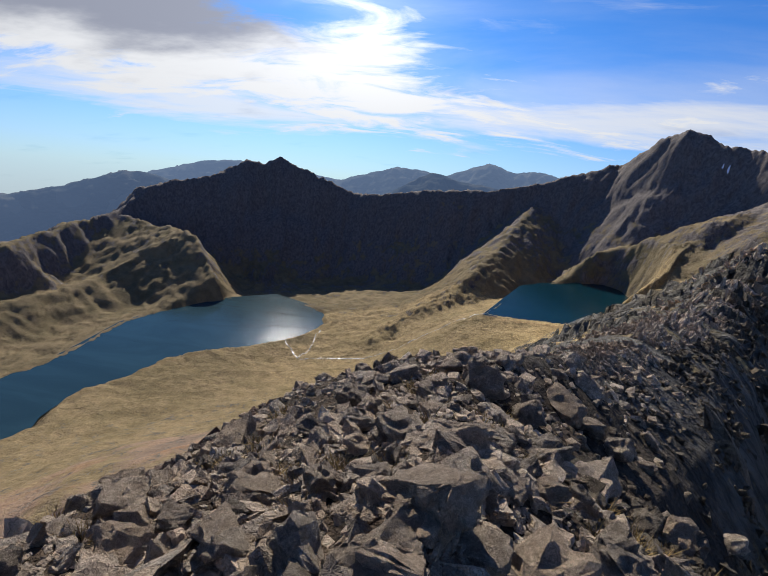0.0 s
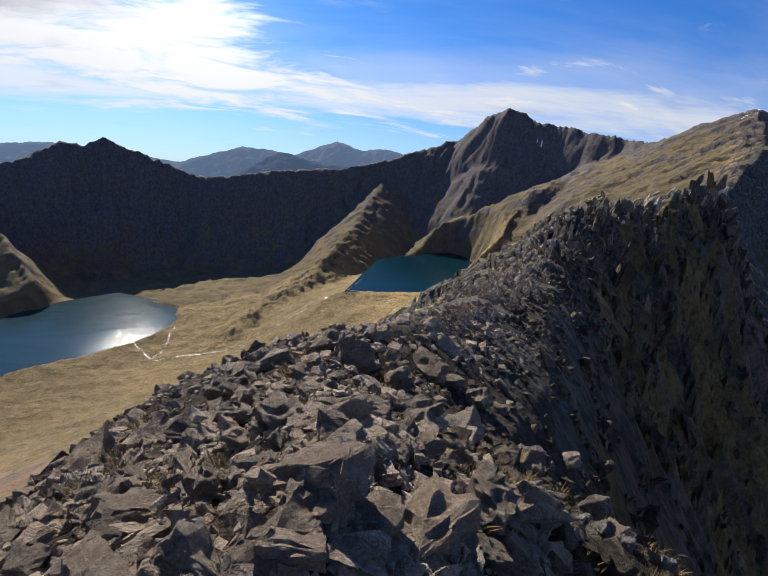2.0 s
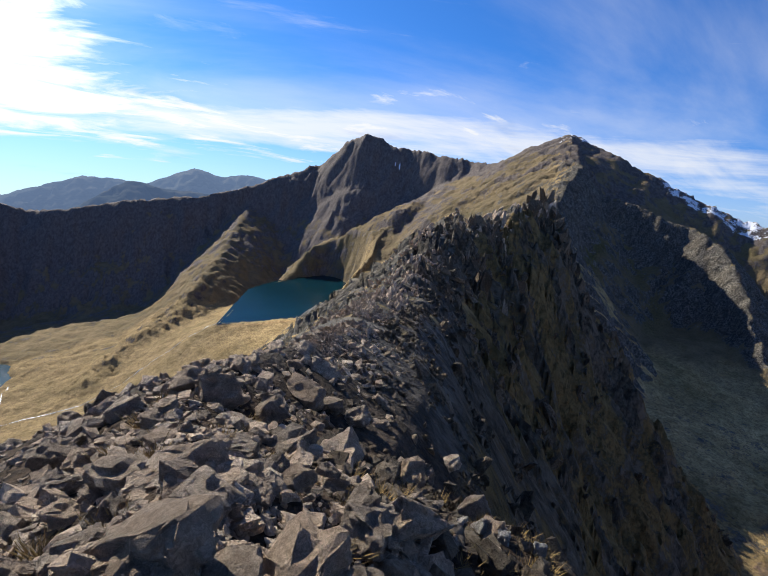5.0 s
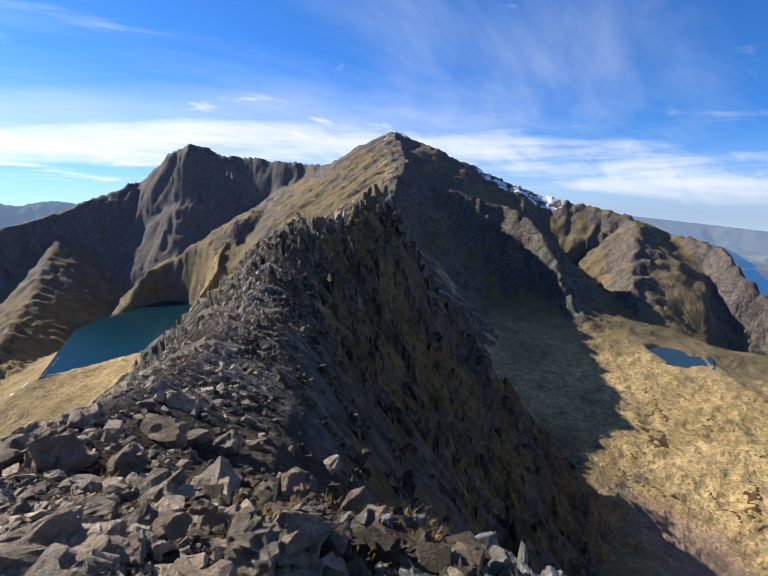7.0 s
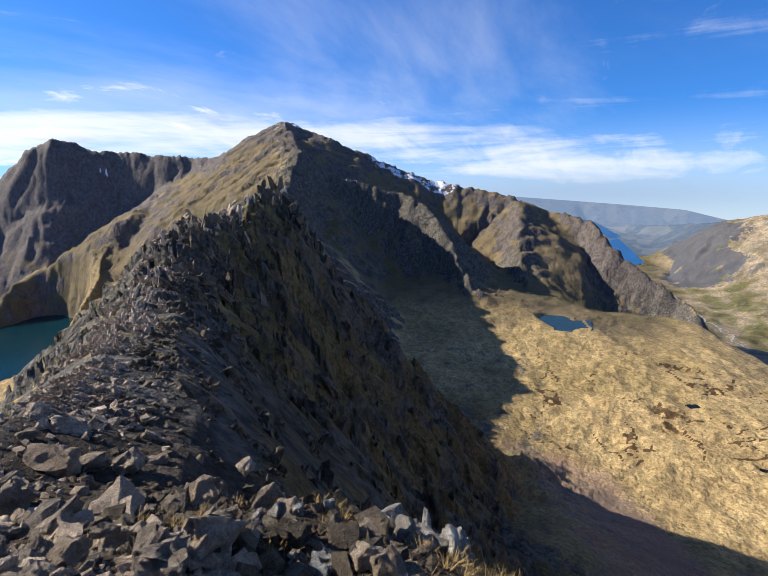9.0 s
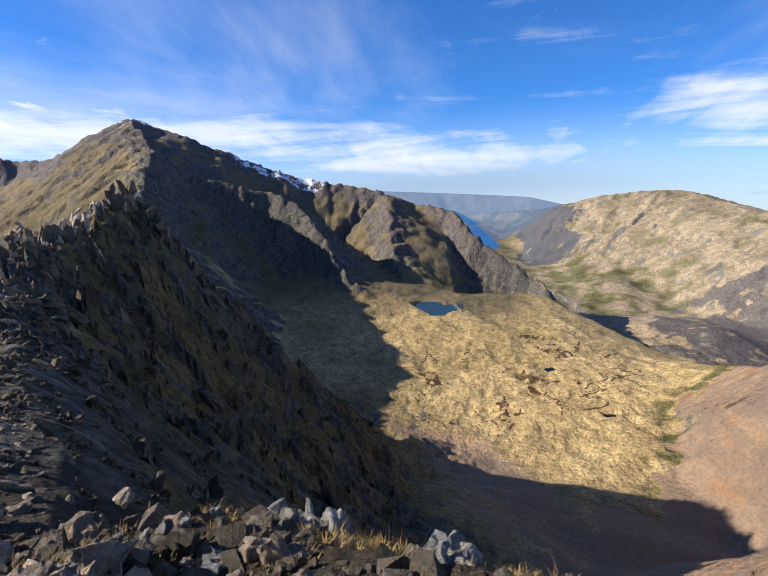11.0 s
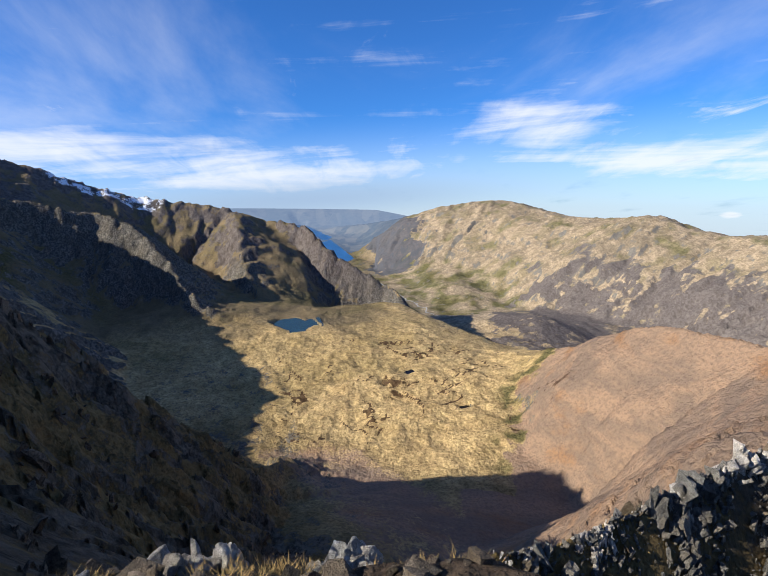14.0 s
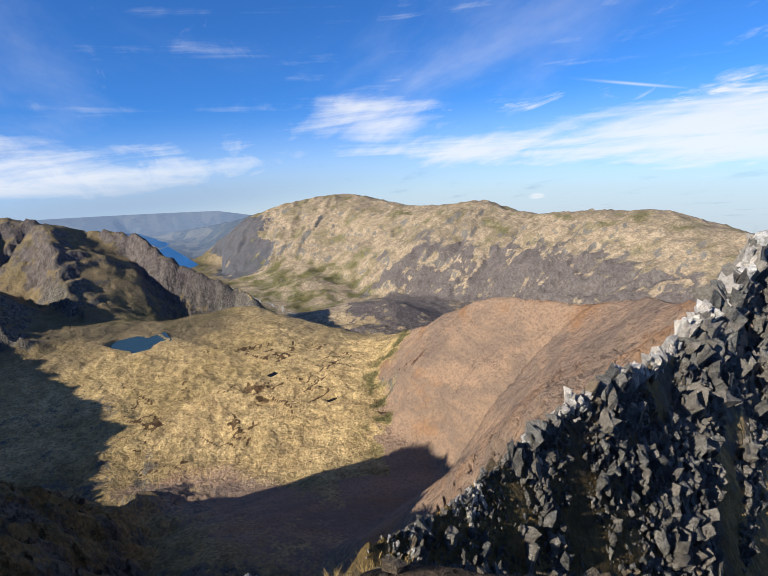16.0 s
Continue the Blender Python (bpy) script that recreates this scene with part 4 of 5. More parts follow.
def worn_mesh(seed):
    """A block for the foreground, with chipped edges and broken faces."""
    bm = stone_shape(seed, random.Random(seed + 500).uniform(0.4, 0.7), random.Random(seed + 900).uniform(0.55, 0.9), 16)
    bmesh.ops.bevel(bm, geom=bm.edges[:], offset=0.03, segments=1, affect="EDGES", clamp_overlap=True)
    bmesh.ops.triangulate(bm, faces=bm.faces[:])
    for longest in (0.4, 0.22):
        bmesh.ops.subdivide_edges(bm, edges=[e for e in bm.edges if e.calc_length() > longest], cuts=1, use_grid_fill=False)
        bmesh.ops.triangulate(bm, faces=bm.faces[:])
    for v in bm.verts:
        p = v.co * 2.0 + Vector((seed * 3.7, 0, 0))
        ledge = noise.cell(Vector((p.x * 1.1 + noise.noise(p) * 0.3, p.y * 1.1, p.z * 2.4)))
        v.co += v.co.normalized() * (noise.noise(p) * 0.09 + noise.noise(p * 3) * 0.04 + (ledge - 0.5) * 0.13)
    me = bpy.data.meshes.new("boulder")
    bm.to_mesh(me)
    bm.free()
    return me


BLOCKS = []
for k in range(26):
    bm = stone_shape(100 + k, 0.35 + 0.35 * ((k * 7) % 10) / 10, 0.5 + 0.4 * ((k * 3) % 10) / 10, 10 + k % 5)
    bm.verts.index_update()
    BLOCKS.append((np.array([v.co[:] for v in bm.verts]), np.array([[v.index for v in f.verts] for f in bm.faces])))
    bm.free()


RAGGED = []
for k in range(14):
    bm = stone_shape(260 + k, 0.35 + 0.35 * ((k * 7) % 10) / 10, 0.5 + 0.4 * ((k * 3) % 10) / 10, 12)
    bmesh.ops.subdivide_edges(bm, edges=[e for e in bm.edges if e.calc_length() > 0.55], cuts=1, use_grid_fill=False)
    bmesh.ops.triangulate(bm, faces=bm.faces[:])
    for v in bm.verts:
        p = v.co * 2.3 + Vector((k * 5.1, 0, 0))
        v.co += v.co.normalized() * (noise.noise(p) * 0.16 + (noise.cell(p * 1.2) - 0.5) * 0.16)
    bm.verts.index_update()
    RAGGED.append((np.array([v.co[:] for v in bm.verts]), np.array([[v.index for v in f.verts] for f in bm.faces])))
    bm.free()


SHARDS = []
for k in range(14):
    bm = stone_shape(460 + k, 0.26 + 0.02 * k, 0.34 + 0.03 * ((k * 5) % 12), 13)
    bmesh.ops.subdivide_edges(bm, edges=[e for e in bm.edges if e.calc_length() > 0.6], cuts=1, use_grid_fill=False)
    bmesh.ops.triangulate(bm, faces=bm.faces[:])
    for v in bm.verts:
        p = v.co * 2.9 + Vector((k * 4.7, 0, 0))
        v.co += v.co.normalized() * (noise.noise(p) * 0.13 + (noise.cell(p * 1.3) - 0.5) * 0.16)
        narrow = 1.0 - 0.55 * min(abs(v.co.x), 1.0) ** 1.5
        v.co.y *= narrow
        v.co.z *= narrow
    bm.verts.index_update()
    SHARDS.append((np.array([v.co[:] for v in bm.verts]), np.array([[v.index for v in f.verts] for f in bm.faces])))
    bm.free()


def turns(rng, n, tilt):
    """Random turns: any heading, then a lean of up to tilt degrees."""
    a, b, c = rng.uniform(0, 2 * np.pi, n), np.radians(rng.normal(0, tilt, n)), np.radians(rng.normal(0, tilt, n))
    ca, sa, cb, sb, cc, sc = np.cos(a), np.sin(a), np.cos(b), np.sin(b), np.cos(c), np.sin(c)
    o, i = np.zeros(n), np.ones(n)
    rz = np.array([[ca, -sa, o], [sa, ca, o], [o, o, i]]).transpose(2, 0, 1)
    rx = np.array([[i, o, o], [o, cb, -sb], [o, sb, cb]]).transpose(2, 0, 1)
    ry = np.array([[cc, o, sc], [o, i, o], [-sc, o, cc]]).transpose(2, 0, 1)
    return ry @ rx @ rz


def upright(rng, n, strike, spread, tilt, dip):
    """Slabs on end: the long way up, the broad side along the strike."""
    a = np.radians(rng.normal(strike, spread, n))
    b, c = np.radians(rng.normal(90 - dip, tilt, n)), np.radians(rng.normal(0, tilt, n))
    ca, sa, cb, sb, cc, sc = np.cos(a), np.sin(a), np.cos(b), np.sin(b), np.cos(c), np.sin(c)
    o, i = np.zeros(n), np.ones(n)
    rz = np.array([[ca, -sa, o], [sa, ca, o], [o, o, i]]).transpose(2, 0, 1)
    ry = np.array([[cb, o, sb], [o, i, o], [-sb, o, cb]]).transpose(2, 0, 1)
    rx = np.array([[i, o, o], [o, cc, -sc], [o, sc, cc]]).transpose(2, 0, 1)
    return rz @ rx @ ry


def rubble(name, x, y, z, size, tilt, mat, label, seed, stand=None, shapes=None):
    """Many stones in one mesh."""
    rng = np.random.default_rng(seed)
    n = len(x)
    R = turns(rng, n, tilt) if stand is None else upright(rng, n, *stand)
    long = 1.0 if stand is None else 1.6
    shapes = shapes or BLOCKS
    kind = rng.integers(0, len(shapes), n)
    V, F, base = [], [], 0
    for k, (v, f) in enumerate(shapes):
        v = v * np.array([long, 1.0, 1.0])
        m = np.where(kind == k)[0]
        if not len(m):
            continue
        co = np.einsum("nij,vj->nvi", R[m], v) * size[m][:, None, None] + np.stack([x[m], y[m], z[m]], 1)[:, None, :]
        F.append((f[None] + (np.arange(len(m)) * len(v))[:, None, None] + base).reshape(-1, 3))
        V.append(co.reshape(-1, 3))
        base += len(m) * len(v)
    V, F = np.concatenate(V), np.concatenate(F)
    me = bpy.data.meshes.new(name)
    me.vertices.add(len(V))
    me.vertices.foreach_set("co", V.astype(np.float32).ravel())
    me.loops.add(F.size)
    me.loops.foreach_set("vertex_index", F.astype(np.int32).ravel())
    me.polygons.add(len(F))
    me.polygons.foreach_set("loop_start", np.arange(0, F.size, 3, dtype=np.int32))
    me.update(calc_edges=True)
    me.shade_flat()
    me.materials.append(mat)
    return tagged(new(name, me), label, "rocks", kind="stuff")


def scatter(rng, n, r0, r1, b0, b1):
    """Plan places, evenly by bearing and by the logarithm of distance."""
    r = np.exp(rng.uniform(np.log(r0), np.log(r1), n))
    b = np.radians(rng.uniform(b0, b1, n))
    return r * np.sin(b), r * np.cos(b), r


def near_stones():
    rng = np.random.default_rng(4)
    x, y, r = scatter(rng, 64000, 0.9, 24, -150, 205)
    d, _, _ = along(CREST, x, y)
    keep = (d > -3.6 - 0.1 * r) & (d < 3.0 + rng.normal(0, 0.4, len(r))) & ((r > 2.2) | (rng.uniform(0, 1, len(r)) < 0.5))
    brink = np.degrees(np.arctan2(x, y))
    keep &= (brink < 63) | (brink > 128) | (r < 1.9) | (rng.uniform(0, 1, len(r)) < 0.12)
    keep &= (rng.uniform(0, 1, len(r)) < 0.62) | (fractal(x / 0.9, y / 0.9, 3, 58) > 0.0)
    x, y, r = x[keep], y[keep], r[keep]
    heap = np.clip(fractal(x / 1.7, y / 1.7, 3, 52) * 3 + 0.3, 0, 1)
    size = np.clip(np.exp(rng.normal(-3.2, 0.55, len(r)) + heap * rng.uniform(0, 1.5, len(r))) * (0.85 + 0.03 * r), 0.012, 0.2)
    z = height_at(x, y) + size * rng.uniform(-0.2, 0.35, len(r))
    big = (size > 0.07) & (r < 7)
    # stones past the brink get the shade-darkened rock colour
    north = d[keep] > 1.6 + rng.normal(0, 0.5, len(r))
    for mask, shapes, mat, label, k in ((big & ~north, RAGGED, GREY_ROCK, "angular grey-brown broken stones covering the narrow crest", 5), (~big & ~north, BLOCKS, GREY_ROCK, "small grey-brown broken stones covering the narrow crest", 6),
                                        (north, BLOCKS, SHADED_ROCK, "broken stones on the brink, darkened for its shade", 7)):
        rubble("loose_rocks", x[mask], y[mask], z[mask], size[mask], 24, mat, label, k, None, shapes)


def crest_stones():
    """Shattered blocks and leaning slabs along the crest line."""
    rng = np.random.default_rng(8)
    n = 16000
    steps = np.hypot(*np.diff(CREST[:, :2], axis=0).T)
    s = np.exp(rng.uniform(np.log(11), np.log(350), n))
    run = np.r_[0, np.cumsum(steps)]
    s0 = run[4]
    x = np.interp(s0 + s, run, CREST[:, 0])
    y = np.interp(s0 + s, run, CREST[:, 1])
    spread = 1.0 + 0.085 * s
    off = rng.normal(-0.1, 0.6, n) * spread
    a = np.radians(47)
    x, y = x + off * np.cos(a), y - off * np.sin(a)
    clump = fractal(x / (2 + 0.05 * s), y / (2 + 0.05 * s), 3, 57)
    keep = (clump > -0.12) & (rng.uniform(0, 1, n) < np.clip(1.25 - s / 170, 0.3, 1))
    x, y, s, off, spread, clump = (v[keep] for v in (x, y, s, off, spread, clump))
    size = np.clip(0.0072 * s * np.exp(rng.normal(-0.45, 0.85, len(s)) + clump * 1.3), 0.05, np.minimum(0.0135 * s, 1.7))
    z = height_at(x, y) + size * rng.uniform(-1.0, 0.05, len(s))
    # slabs on the far side take the shade-darkened copy of the rock
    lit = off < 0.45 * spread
    broad = lit & (size > 0.006 * s)
    rubble("crest_rocks", x[broad], y[broad], z[broad], size[broad], 22, GREY_ROCK, "ragged grey rock slabs leaning along the crest", 11, (40, 28, 20, 36), SHARDS)
    for mask, mat, label, k in ((lit & ~broad, GREY_ROCK, "shattered grey rock slabs leaning along the crest", 9), (~lit, SHADED_ROCK, "rock slabs on the brink of the crest, darkened for its shade", 10)):
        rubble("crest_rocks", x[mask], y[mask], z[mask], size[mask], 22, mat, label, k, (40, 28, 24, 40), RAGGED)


def cliff_stones():
    """Outcrops that stand proud of the steep dark side and of the rib."""
    rng = np.random.default_rng(14)
    x, y, r = scatter(rng, 30000, 5, 330, 36, 150)
    d, _, _ = along(CREST, x, y)
    grain = 0.055 * r + 0.5
    clumps = fractal(x / grain, y / grain, 3, 88) + fractal(x / 60, y / 60, 2, 89) * 0.5
    keep = (d > 2.6) & (d < 150) & (clumps > np.where(r < 75, -0.02, 0.2) + np.clip(d / 500, 0, 0.2))
    x, y, r, clumps = x[keep], y[keep], r[keep], clumps[keep]
    size = np.clip(0.011 * r * np.exp(rng.normal(-0.35, 0.6, len(r)) + clumps), 0.04, 3.4)
    z = height_at(x, y) + size * rng.uniform(-0.7, 0.2, len(r))
    rubble("outcrop_rocks", x, y, z, size, 20, SHADED_ROCK, "grey outcrops on the steep flank, darkened for its shade", 15, (35, 25, 18, 20), SHARDS)


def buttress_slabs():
    """Tall slabs that make the face under the pinnacles, their colour darkened for its shade."""
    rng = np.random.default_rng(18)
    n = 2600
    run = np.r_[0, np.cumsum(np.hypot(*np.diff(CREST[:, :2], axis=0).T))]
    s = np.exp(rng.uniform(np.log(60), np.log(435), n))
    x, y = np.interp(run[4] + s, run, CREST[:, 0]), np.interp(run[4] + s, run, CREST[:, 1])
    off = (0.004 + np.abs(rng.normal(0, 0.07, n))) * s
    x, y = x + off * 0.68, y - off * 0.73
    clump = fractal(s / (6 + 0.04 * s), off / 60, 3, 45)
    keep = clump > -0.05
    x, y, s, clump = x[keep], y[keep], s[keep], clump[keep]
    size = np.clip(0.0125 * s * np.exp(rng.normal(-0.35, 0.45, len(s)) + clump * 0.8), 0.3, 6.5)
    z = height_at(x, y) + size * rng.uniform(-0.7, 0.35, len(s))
    rubble("outcrop_rocks", x, y, z, size, 20, SHADED_ROCK, "tall rock slabs on the face under the pinnacles, darkened for its shade", 19, (42, 20, 12, 12), SHARDS)


def slope_scree():
    rng = np.random.default_rng(24)
    x, y, r = scatter(rng, 9000, 7, 150, -72, 8)
    d, _, _ = along(CREST, x, y)
    keep = (d < -3) & (d > -110)
    x, y, r = x[keep], y[keep], r[keep]
    size = np.clip(0.009 * r * np.exp(rng.normal(-0.2, 0.5, len(r))), 0.05, 1.0)
    z = height_at(x, y) + size * 0.05
    rubble("scree", x, y, z, size, 25, SCREE_ROCK, "fine red-brown scree spilling down the flank", 25)


def rib_stones():
    """Upright blocks along the brink of the rib, and darker ones on its near side."""
    rng = np.random.default_rng(33)
    line = RIDGES["rib"][0]
    run = np.r_[0, np.cumsum(np.hypot(*np.diff(line[:, :2], axis=0).T))]
    # pale brink, dark near side: sunlight and shade painted as two rocks
    for name, n, off, mat, label, seed, large in (("rib_rocks", 2600, 0.9, PALE_ROCK, "upright blocks along the brink of the rib, painted pale for sunlight", 34, -2.1), ("rib_rocks", 22000, 6.5, RIB_ROCK, "shattered blocks on the rib, painted dark for its shade", 35, -2.0)):
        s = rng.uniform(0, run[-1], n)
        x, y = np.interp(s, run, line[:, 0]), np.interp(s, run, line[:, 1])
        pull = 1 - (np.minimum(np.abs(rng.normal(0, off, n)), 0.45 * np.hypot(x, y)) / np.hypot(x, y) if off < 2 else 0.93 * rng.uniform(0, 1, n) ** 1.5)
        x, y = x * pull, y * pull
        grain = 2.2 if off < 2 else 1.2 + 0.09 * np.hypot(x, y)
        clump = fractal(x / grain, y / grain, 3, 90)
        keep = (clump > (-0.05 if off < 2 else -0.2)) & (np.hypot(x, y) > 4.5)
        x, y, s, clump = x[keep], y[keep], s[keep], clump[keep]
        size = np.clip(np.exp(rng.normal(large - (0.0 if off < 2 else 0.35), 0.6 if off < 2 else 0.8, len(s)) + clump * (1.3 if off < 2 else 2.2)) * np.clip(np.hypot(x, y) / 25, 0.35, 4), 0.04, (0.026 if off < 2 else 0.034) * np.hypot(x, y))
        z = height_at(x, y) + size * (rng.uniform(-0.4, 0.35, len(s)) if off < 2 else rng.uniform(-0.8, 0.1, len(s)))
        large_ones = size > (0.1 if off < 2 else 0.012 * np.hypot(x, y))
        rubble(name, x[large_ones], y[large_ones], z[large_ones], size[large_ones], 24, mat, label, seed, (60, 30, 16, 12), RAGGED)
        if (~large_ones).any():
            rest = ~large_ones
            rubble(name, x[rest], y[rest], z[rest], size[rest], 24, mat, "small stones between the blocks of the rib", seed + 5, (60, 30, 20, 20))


near_stones()
rib_stones()
crest_stones()
cliff_stones()
buttress_slabs()
slope_scree()

SLABS = []
for k in range(12):
    bm = stone_shape(700 + k, 0.22 + 0.018 * k, 0.3 + 0.02 * ((k * 5) % 12), 13)
    bmesh.ops.subdivide_edges(bm, edges=[e for e in bm.edges if e.calc_length() > 0.4], cuts=1, use_grid_fill=False)
    bmesh.ops.triangulate(bm, faces=bm.faces[:])
    for v in bm.verts:
        p = v.co * 3.1 + Vector((k * 4.3, 0, 0))
        v.co += v.co.normalized() * (noise.noise(p) * 0.12 + (noise.cell(p * 1.3) - 0.5) * 0.14)
        narrow = 1.0 - 0.62 * min(max(v.co.x + 0.1, 0.0), 1.0)
        v.co.y *= narrow
        v.co.z *= narrow
    me = bpy.data.meshes.new("slab")
    bm.to_mesh(me)
    bm.free()
    me.materials.append(GREY_ROCK)
    SLABS.append(me)


def rock_pinnacle(x, y, tall, turn, seed):
    """A leaning tower of cracked slabs."""
    rng = random.Random(seed)
    ob = new("rock_pinnacle")
    ob.matrix_world = Matrix.LocRotScale((x, y, float(height_at(x, y)[0]) - 0.42 * tall), Euler((0, 0, turn)), None)
    for k in range(rng.randint(10, 14)):
        slab = new("slab", rng.choice(SLABS))
        slab.parent = ob
        h = tall * rng.uniform(0.35, 1.0)
        slab.matrix_local = Matrix.LocRotScale((rng.gauss(0, 0.3) * tall, rng.gauss(0, 0.22) * tall, h * 0.3), Euler((rng.gauss(0.12, 0.2), rng.gauss(-1.25, 0.22), rng.gauss(0, 0.5))), (h * 0.7, h * 0.5, h * 0.5))
    return tagged(ob, "jagged leaning pinnacle of cracked grey slabs on the crest", "rock pinnacle", "pinnacles along the crest")


def pinnacles():
    rng = random.Random(71)
    run = np.r_[0, np.cumsum(np.hypot(*np.diff(CREST[:, :2], axis=0).T))]
    for k in range(110):
        s = math.exp(rng.uniform(math.log(24), math.log(318)))
        x, y = float(np.interp(run[4] + s, run, CREST[:, 0])), float(np.interp(run[4] + s, run, CREST[:, 1]))
        off = rng.gauss(-0.01, 0.018) * s
        x, y = x + off * 0.68, y - off * 0.73
        rock_pinnacle(x, y, (0.2 + (0.026 if s < 150 else 0.034) * s) * math.exp(rng.gauss(-0.15, 0.3)), rng.uniform(-0.4, 0.4), 300 + k)


pinnacles()

SHAPES = [worn_mesh(40 + k) for k in range(16)]
for me in SHAPES:
    me.materials.append(GREY_ROCK)
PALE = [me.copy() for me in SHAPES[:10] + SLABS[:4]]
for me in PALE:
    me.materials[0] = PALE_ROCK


def boulder(mesh, x, y, size, turn, label, group, sink=0.2, up=0.0):
    ob = new("boulder", mesh)
    z = float(height_at(x, y)[0]) + size * (0.5 - sink) * 0.7 + up
    ob.matrix_world = Matrix.LocRotScale((x, y, z), Euler(turn), (size, size, size))
    return tagged(ob, label, "boulder", group)


def boulders():
    rng = random.Random(3)
    words = ("large angular grey-brown boulder wedged on the rocky crest", "angular grey rock slab lying among broken stones", "weathered grey boulder with lichen on the crest")
    spots = []
    tries = 0
    while len(spots) < 190 and tries < 6000:
        tries += 1
        r = math.exp(rng.uniform(math.log(1.9), math.log(15)))
        b = radians(rng.uniform(-45, 75) if rng.random() < 0.8 else rng.uniform(75, 165))
        x, y = r * math.sin(b), r * math.cos(b)
        size = min(0.42, 0.06 + 0.15 * math.exp(rng.gauss(-0.1, 0.45)) * (0.8 + 0.05 * r))
        if any((x - u) ** 2 + (y - v) ** 2 < (0.8 * (size + w)) ** 2 for u, v, w in spots):
            continue
        d, _, _ = along(CREST, np.array([x]), np.array([y]))
        if not -3.5 - 0.2 * r < d[0] < 3.0 or 63 < math.degrees(b) < 125:
            continue
        spots.append((x, y, size))
        k = 0 if size > 0.35 else rng.choice((1, 2))
        boulder(rng.choice(SHAPES), x, y, size, (rng.gauss(0, 0.45), rng.gauss(0, 0.45), rng.uniform(0, 6.28)), words[k], "boulders on the crest")
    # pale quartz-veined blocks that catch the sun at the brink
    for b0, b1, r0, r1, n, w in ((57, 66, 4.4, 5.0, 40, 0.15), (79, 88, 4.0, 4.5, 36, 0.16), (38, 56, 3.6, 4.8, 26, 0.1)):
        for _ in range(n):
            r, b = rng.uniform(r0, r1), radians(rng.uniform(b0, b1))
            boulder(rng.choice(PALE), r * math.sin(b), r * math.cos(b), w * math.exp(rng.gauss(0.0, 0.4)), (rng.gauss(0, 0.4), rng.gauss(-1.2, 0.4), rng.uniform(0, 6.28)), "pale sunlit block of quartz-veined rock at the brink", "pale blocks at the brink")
    # the largest blocks of the crest: bearing, angle below level, angular width
    for b, e, w in ((26, -33.5, 6.5), (21.1, -42.4, 8.9), (-18.4, -42.9, 5.3), (-24.1, -42.4, 5.3), (10.6, -27.5, 6.5), (-30.7, -38.3, 4.1), (-6.3, -44.7, 7.1), (4.7, -40.7, 5.9), (13, -42.1, 7.1), (34.7, -34.9, 4.7),
                    (29.1, -39.7, 8.9), (31.8, -43.6, 6.5), (11.1, -37.2, 6.5), (8, -40.7, 7.1), (-16.5, -39.8, 5.9), (3.3, -44.3, 7.1), (19.5, -33.1, 6.7), (20.5, -27.5, 5.3), (39.8, -33.5, 3)):
        r = np.geomspace(1.3, 16, 120)
        x, y = r * math.sin(radians(b)), r * math.cos(radians(b))
        seen = np.degrees(np.arctan2(height_at(x, y) - EYE, r))
        k = int(np.argmax(seen > e - 1.0)) if (seen > e - 1.0).any() else 40
        far_off = math.hypot(r[k], EYE - float(height_at(x[k], y[k])[0]))
        boulder(rng.choice(SHAPES), x[k], y[k], radians(w) * far_off * 0.5, (rng.gauss(0, 0.35), rng.gauss(0, 0.35), rng.uniform(0, 6.28)), words[0], "boulders on the crest")


boulders()


# ---- dry grass between the stones ----
def tufts():
    rng = random.Random(12)
    V, F = [], []
    spots = []
    for b0, b1, r0, r1, n in ((25, 62, 2.2, 6.5, 70), (-40, 25, 2.5, 8, 50), (62, 110, 3.5, 6.0, 60), (110, 150, 9, 24, 150)):
        for _ in range(n):
            r, b = rng.uniform(r0, r1), radians(rng.uniform(b0, b1))
            spots.append((r * math.sin(b), r * math.cos(b), r))
    zs = height_at([p[0] for p in spots], [p[1] for p in spots])
    for (x, y, r), z in zip(spots, zs):
        for _ in range(80):
            a, spread = rng.uniform(0, 6.28), abs(rng.gauss(0, 0.09))
            px, py = x + spread * math.cos(a), y + spread * math.sin(a)
            h, w = rng.uniform(0.025, 0.085), 0.0016 + 0.0007 * r
            lean = rng.uniform(0.6, 2.2) * h
            tx, ty = px + lean * math.cos(a + rng.gauss(0, 0.6)), py + lean * math.sin(a + rng.gauss(0, 0.6))
            k = len(V)
            V += [(px - w * math.sin(a), py + w * math.cos(a), z - 0.02), (px + w * math.sin(a), py - w * math.cos(a), z - 0.02), (tx, ty, z + h)]
            F.append((k, k + 1, k + 2))
    me = bpy.data.meshes.new("dry_grass")
    me.from_pydata(V, [], F)
    me.materials.append(STRAW)
    tagged(new("dry_grass", me), "tufts of dry straw-coloured grass between the stones", "grass", kind="stuff")


tufts()


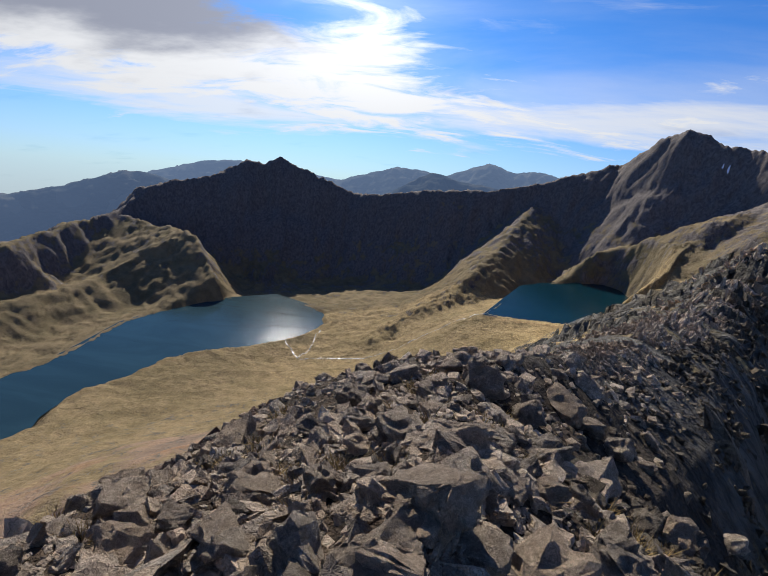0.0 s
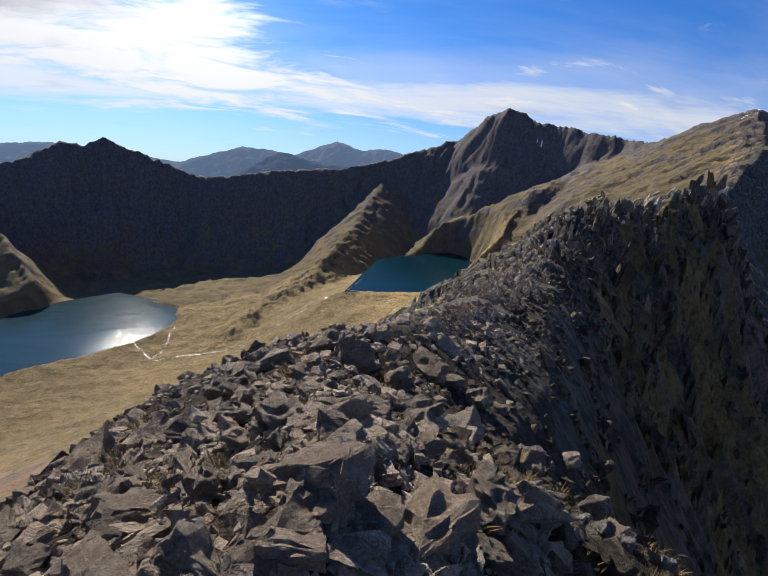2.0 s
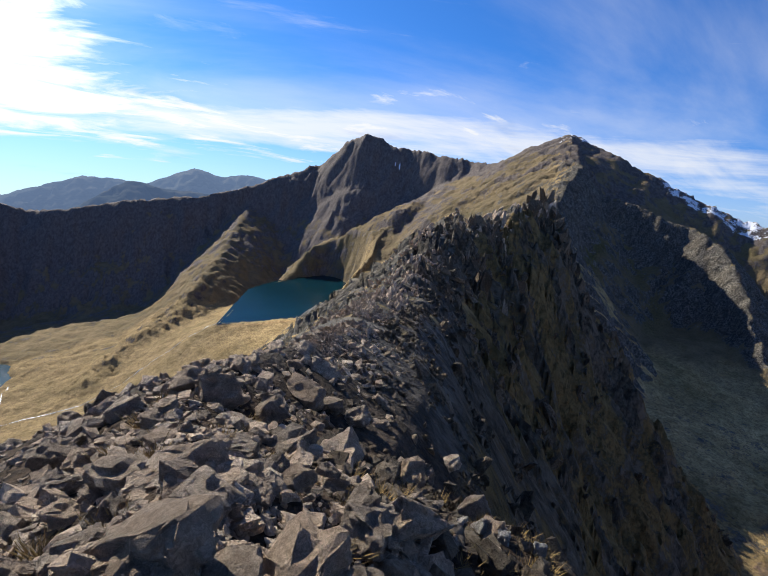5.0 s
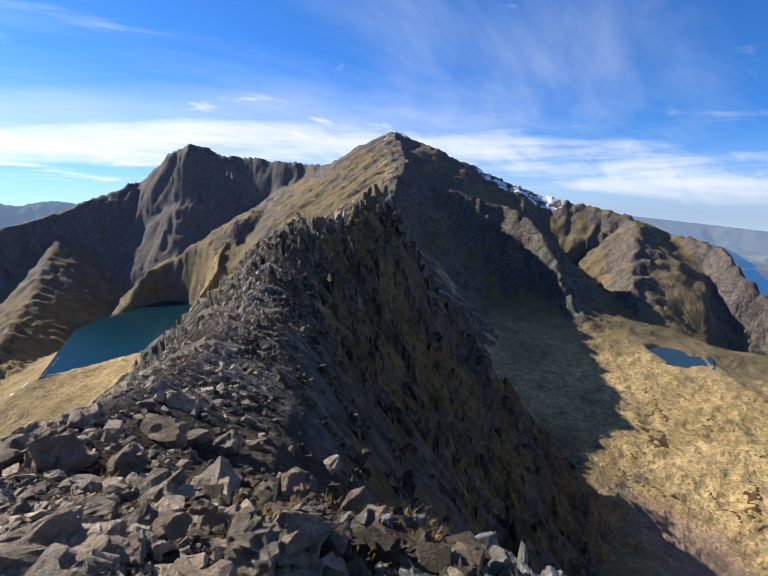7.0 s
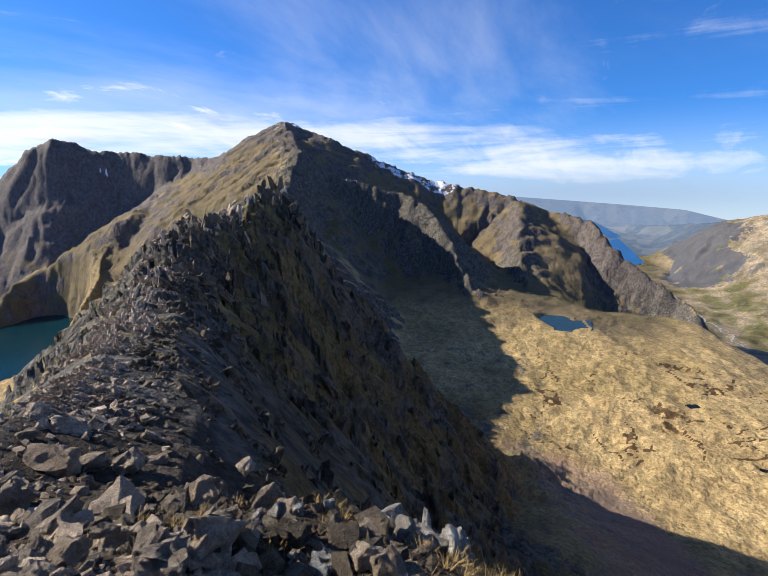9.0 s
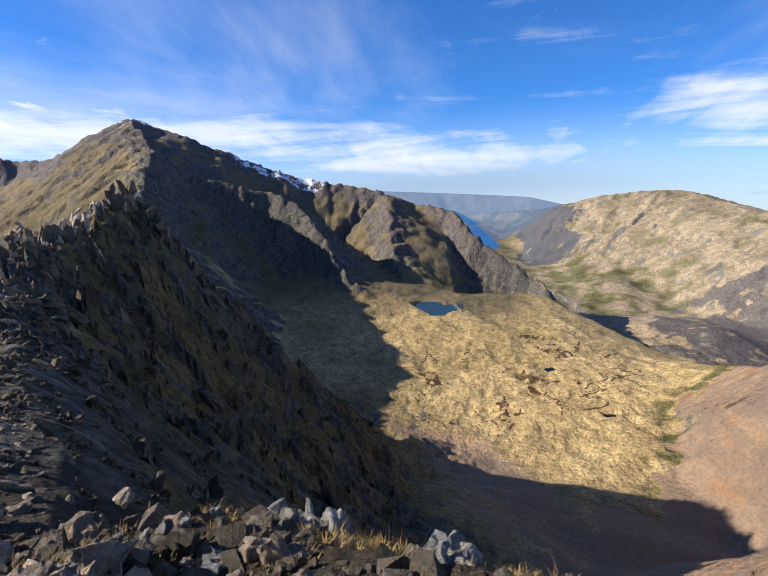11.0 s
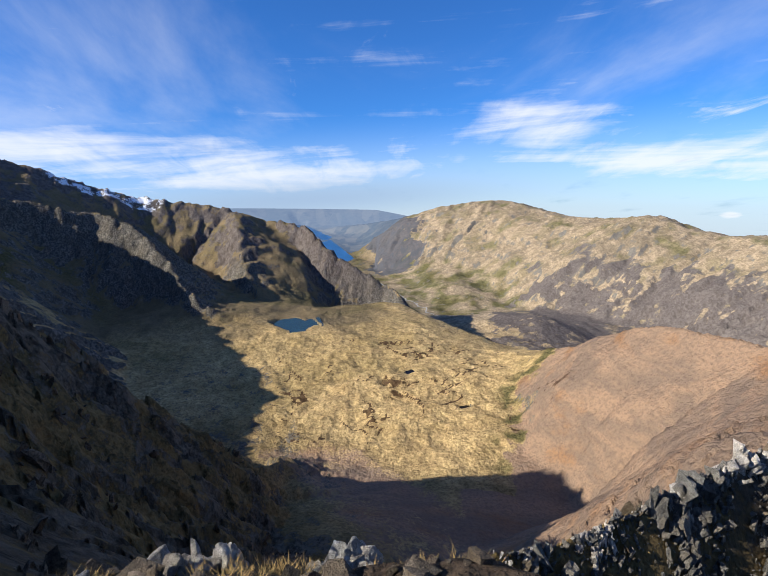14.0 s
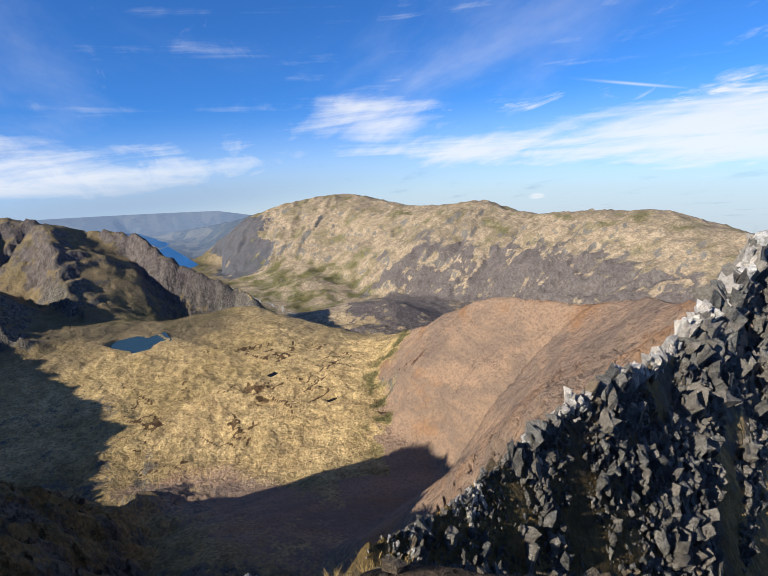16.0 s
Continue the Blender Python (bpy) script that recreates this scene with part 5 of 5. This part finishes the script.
# ---- streams and the valley road ----
def ribbon(name, line, width, mat, label, category, wander=3.0, up=0.6, seed=1):
    pts = np.array(line, float)
    run = np.r_[0, np.cumsum(np.hypot(*np.diff(pts[:, :2], axis=0).T))]
    s = np.arange(0, run[-1], max(3.0, width))
    x, y = np.interp(s, run, pts[:, 0]), np.interp(s, run, pts[:, 1])
    x += fractal(s / 45, s * 0 + seed, 3, seed) * wander * 2
    y += fractal(s / 45, s * 0 + 9 + seed, 3, seed + 4) * wander * 2
    tx, ty = np.gradient(x), np.gradient(y)
    t = np.maximum(np.hypot(tx, ty), 1e-6)
    w = width * (0.6 + 0.5 * np.abs(fractal(s / 22, s * 0 + 3, 3, seed + 7)) * 2)
    lx, ly, rx, ry = x - ty / t * w, y + tx / t * w, x + ty / t * w, y - tx / t * w
    mx = (height_at(x, y) + up)
    V = np.concatenate([np.stack([lx, ly, np.maximum(height_at(lx, ly), mx - 1) + up], 1), np.stack([rx, ry, np.maximum(height_at(rx, ry), mx - 1) + up], 1)])
    n = len(s)
    me = bpy.data.meshes.new(name)
    me.from_pydata(V.tolist(), [], [(i, n + i, n + i + 1, i + 1) for i in range(n - 1)])
    me.materials.append(mat)
    me.shade_smooth()
    return tagged(new(name, me), label, category, kind="structure")


def make_foam():
    m, n = material("stream_water")
    where = n.add("ShaderNodeTexCoord").outputs["Object"]
    tone = n.mix(n.ramp(n.noise(where, 0.12, 5, 0.7), 0.42, 0.6), (0.07, 0.07, 0.065), (0.34, 0.34, 0.34))
    finish(n, tone, 0.3, bump(n, n.noise(where, 0.5, 4), 0.6), gloss=0.5)
    return m


def make_tarmac():
    m, n = material("pale_road")
    where = n.add("ShaderNodeTexCoord").outputs["Object"]
    finish(n, n.mix(n.noise(where, 0.05, 4), (0.26, 0.25, 0.23), (0.36, 0.35, 0.33)), 0.8)
    return m


FOAM = make_foam()
ribbon("stream", survey((-15.5, -25.2, 1015), (-13.7, -27.6, 920), (-8.9, -27.4, 900), (-3.7, -26.8, 880), (-1.2, -25.7, 890), (1.8, -24.2, 900), (4.7, -22.4, 905), (8.2, -20.7, 900), (10.6, -19.7, 905)), 1.3, FOAM, "foaming mountain stream between the two lakes", "stream")
ribbon("stream", survey((-13.7, -27.6, 920), (-12.3, -26.4, 960), (-11.6, -25.6, 1000), (-10.9, -24.2, 1060)), 0.9, FOAM, "side arm of the mountain stream by the lake shore", "stream", seed=5)
ribbon("road", survey((87.6, -12.0, 2640), (91, -13.6, 2320), (94, -15.6, 2010), (97, -17.2, 1810), (99.5, -18.8, 1640), (101.5, -20.3, 1510)), 3.4, make_tarmac(), "pale road winding up the valley floor", "road", 14.0, 1.0, seed=8)
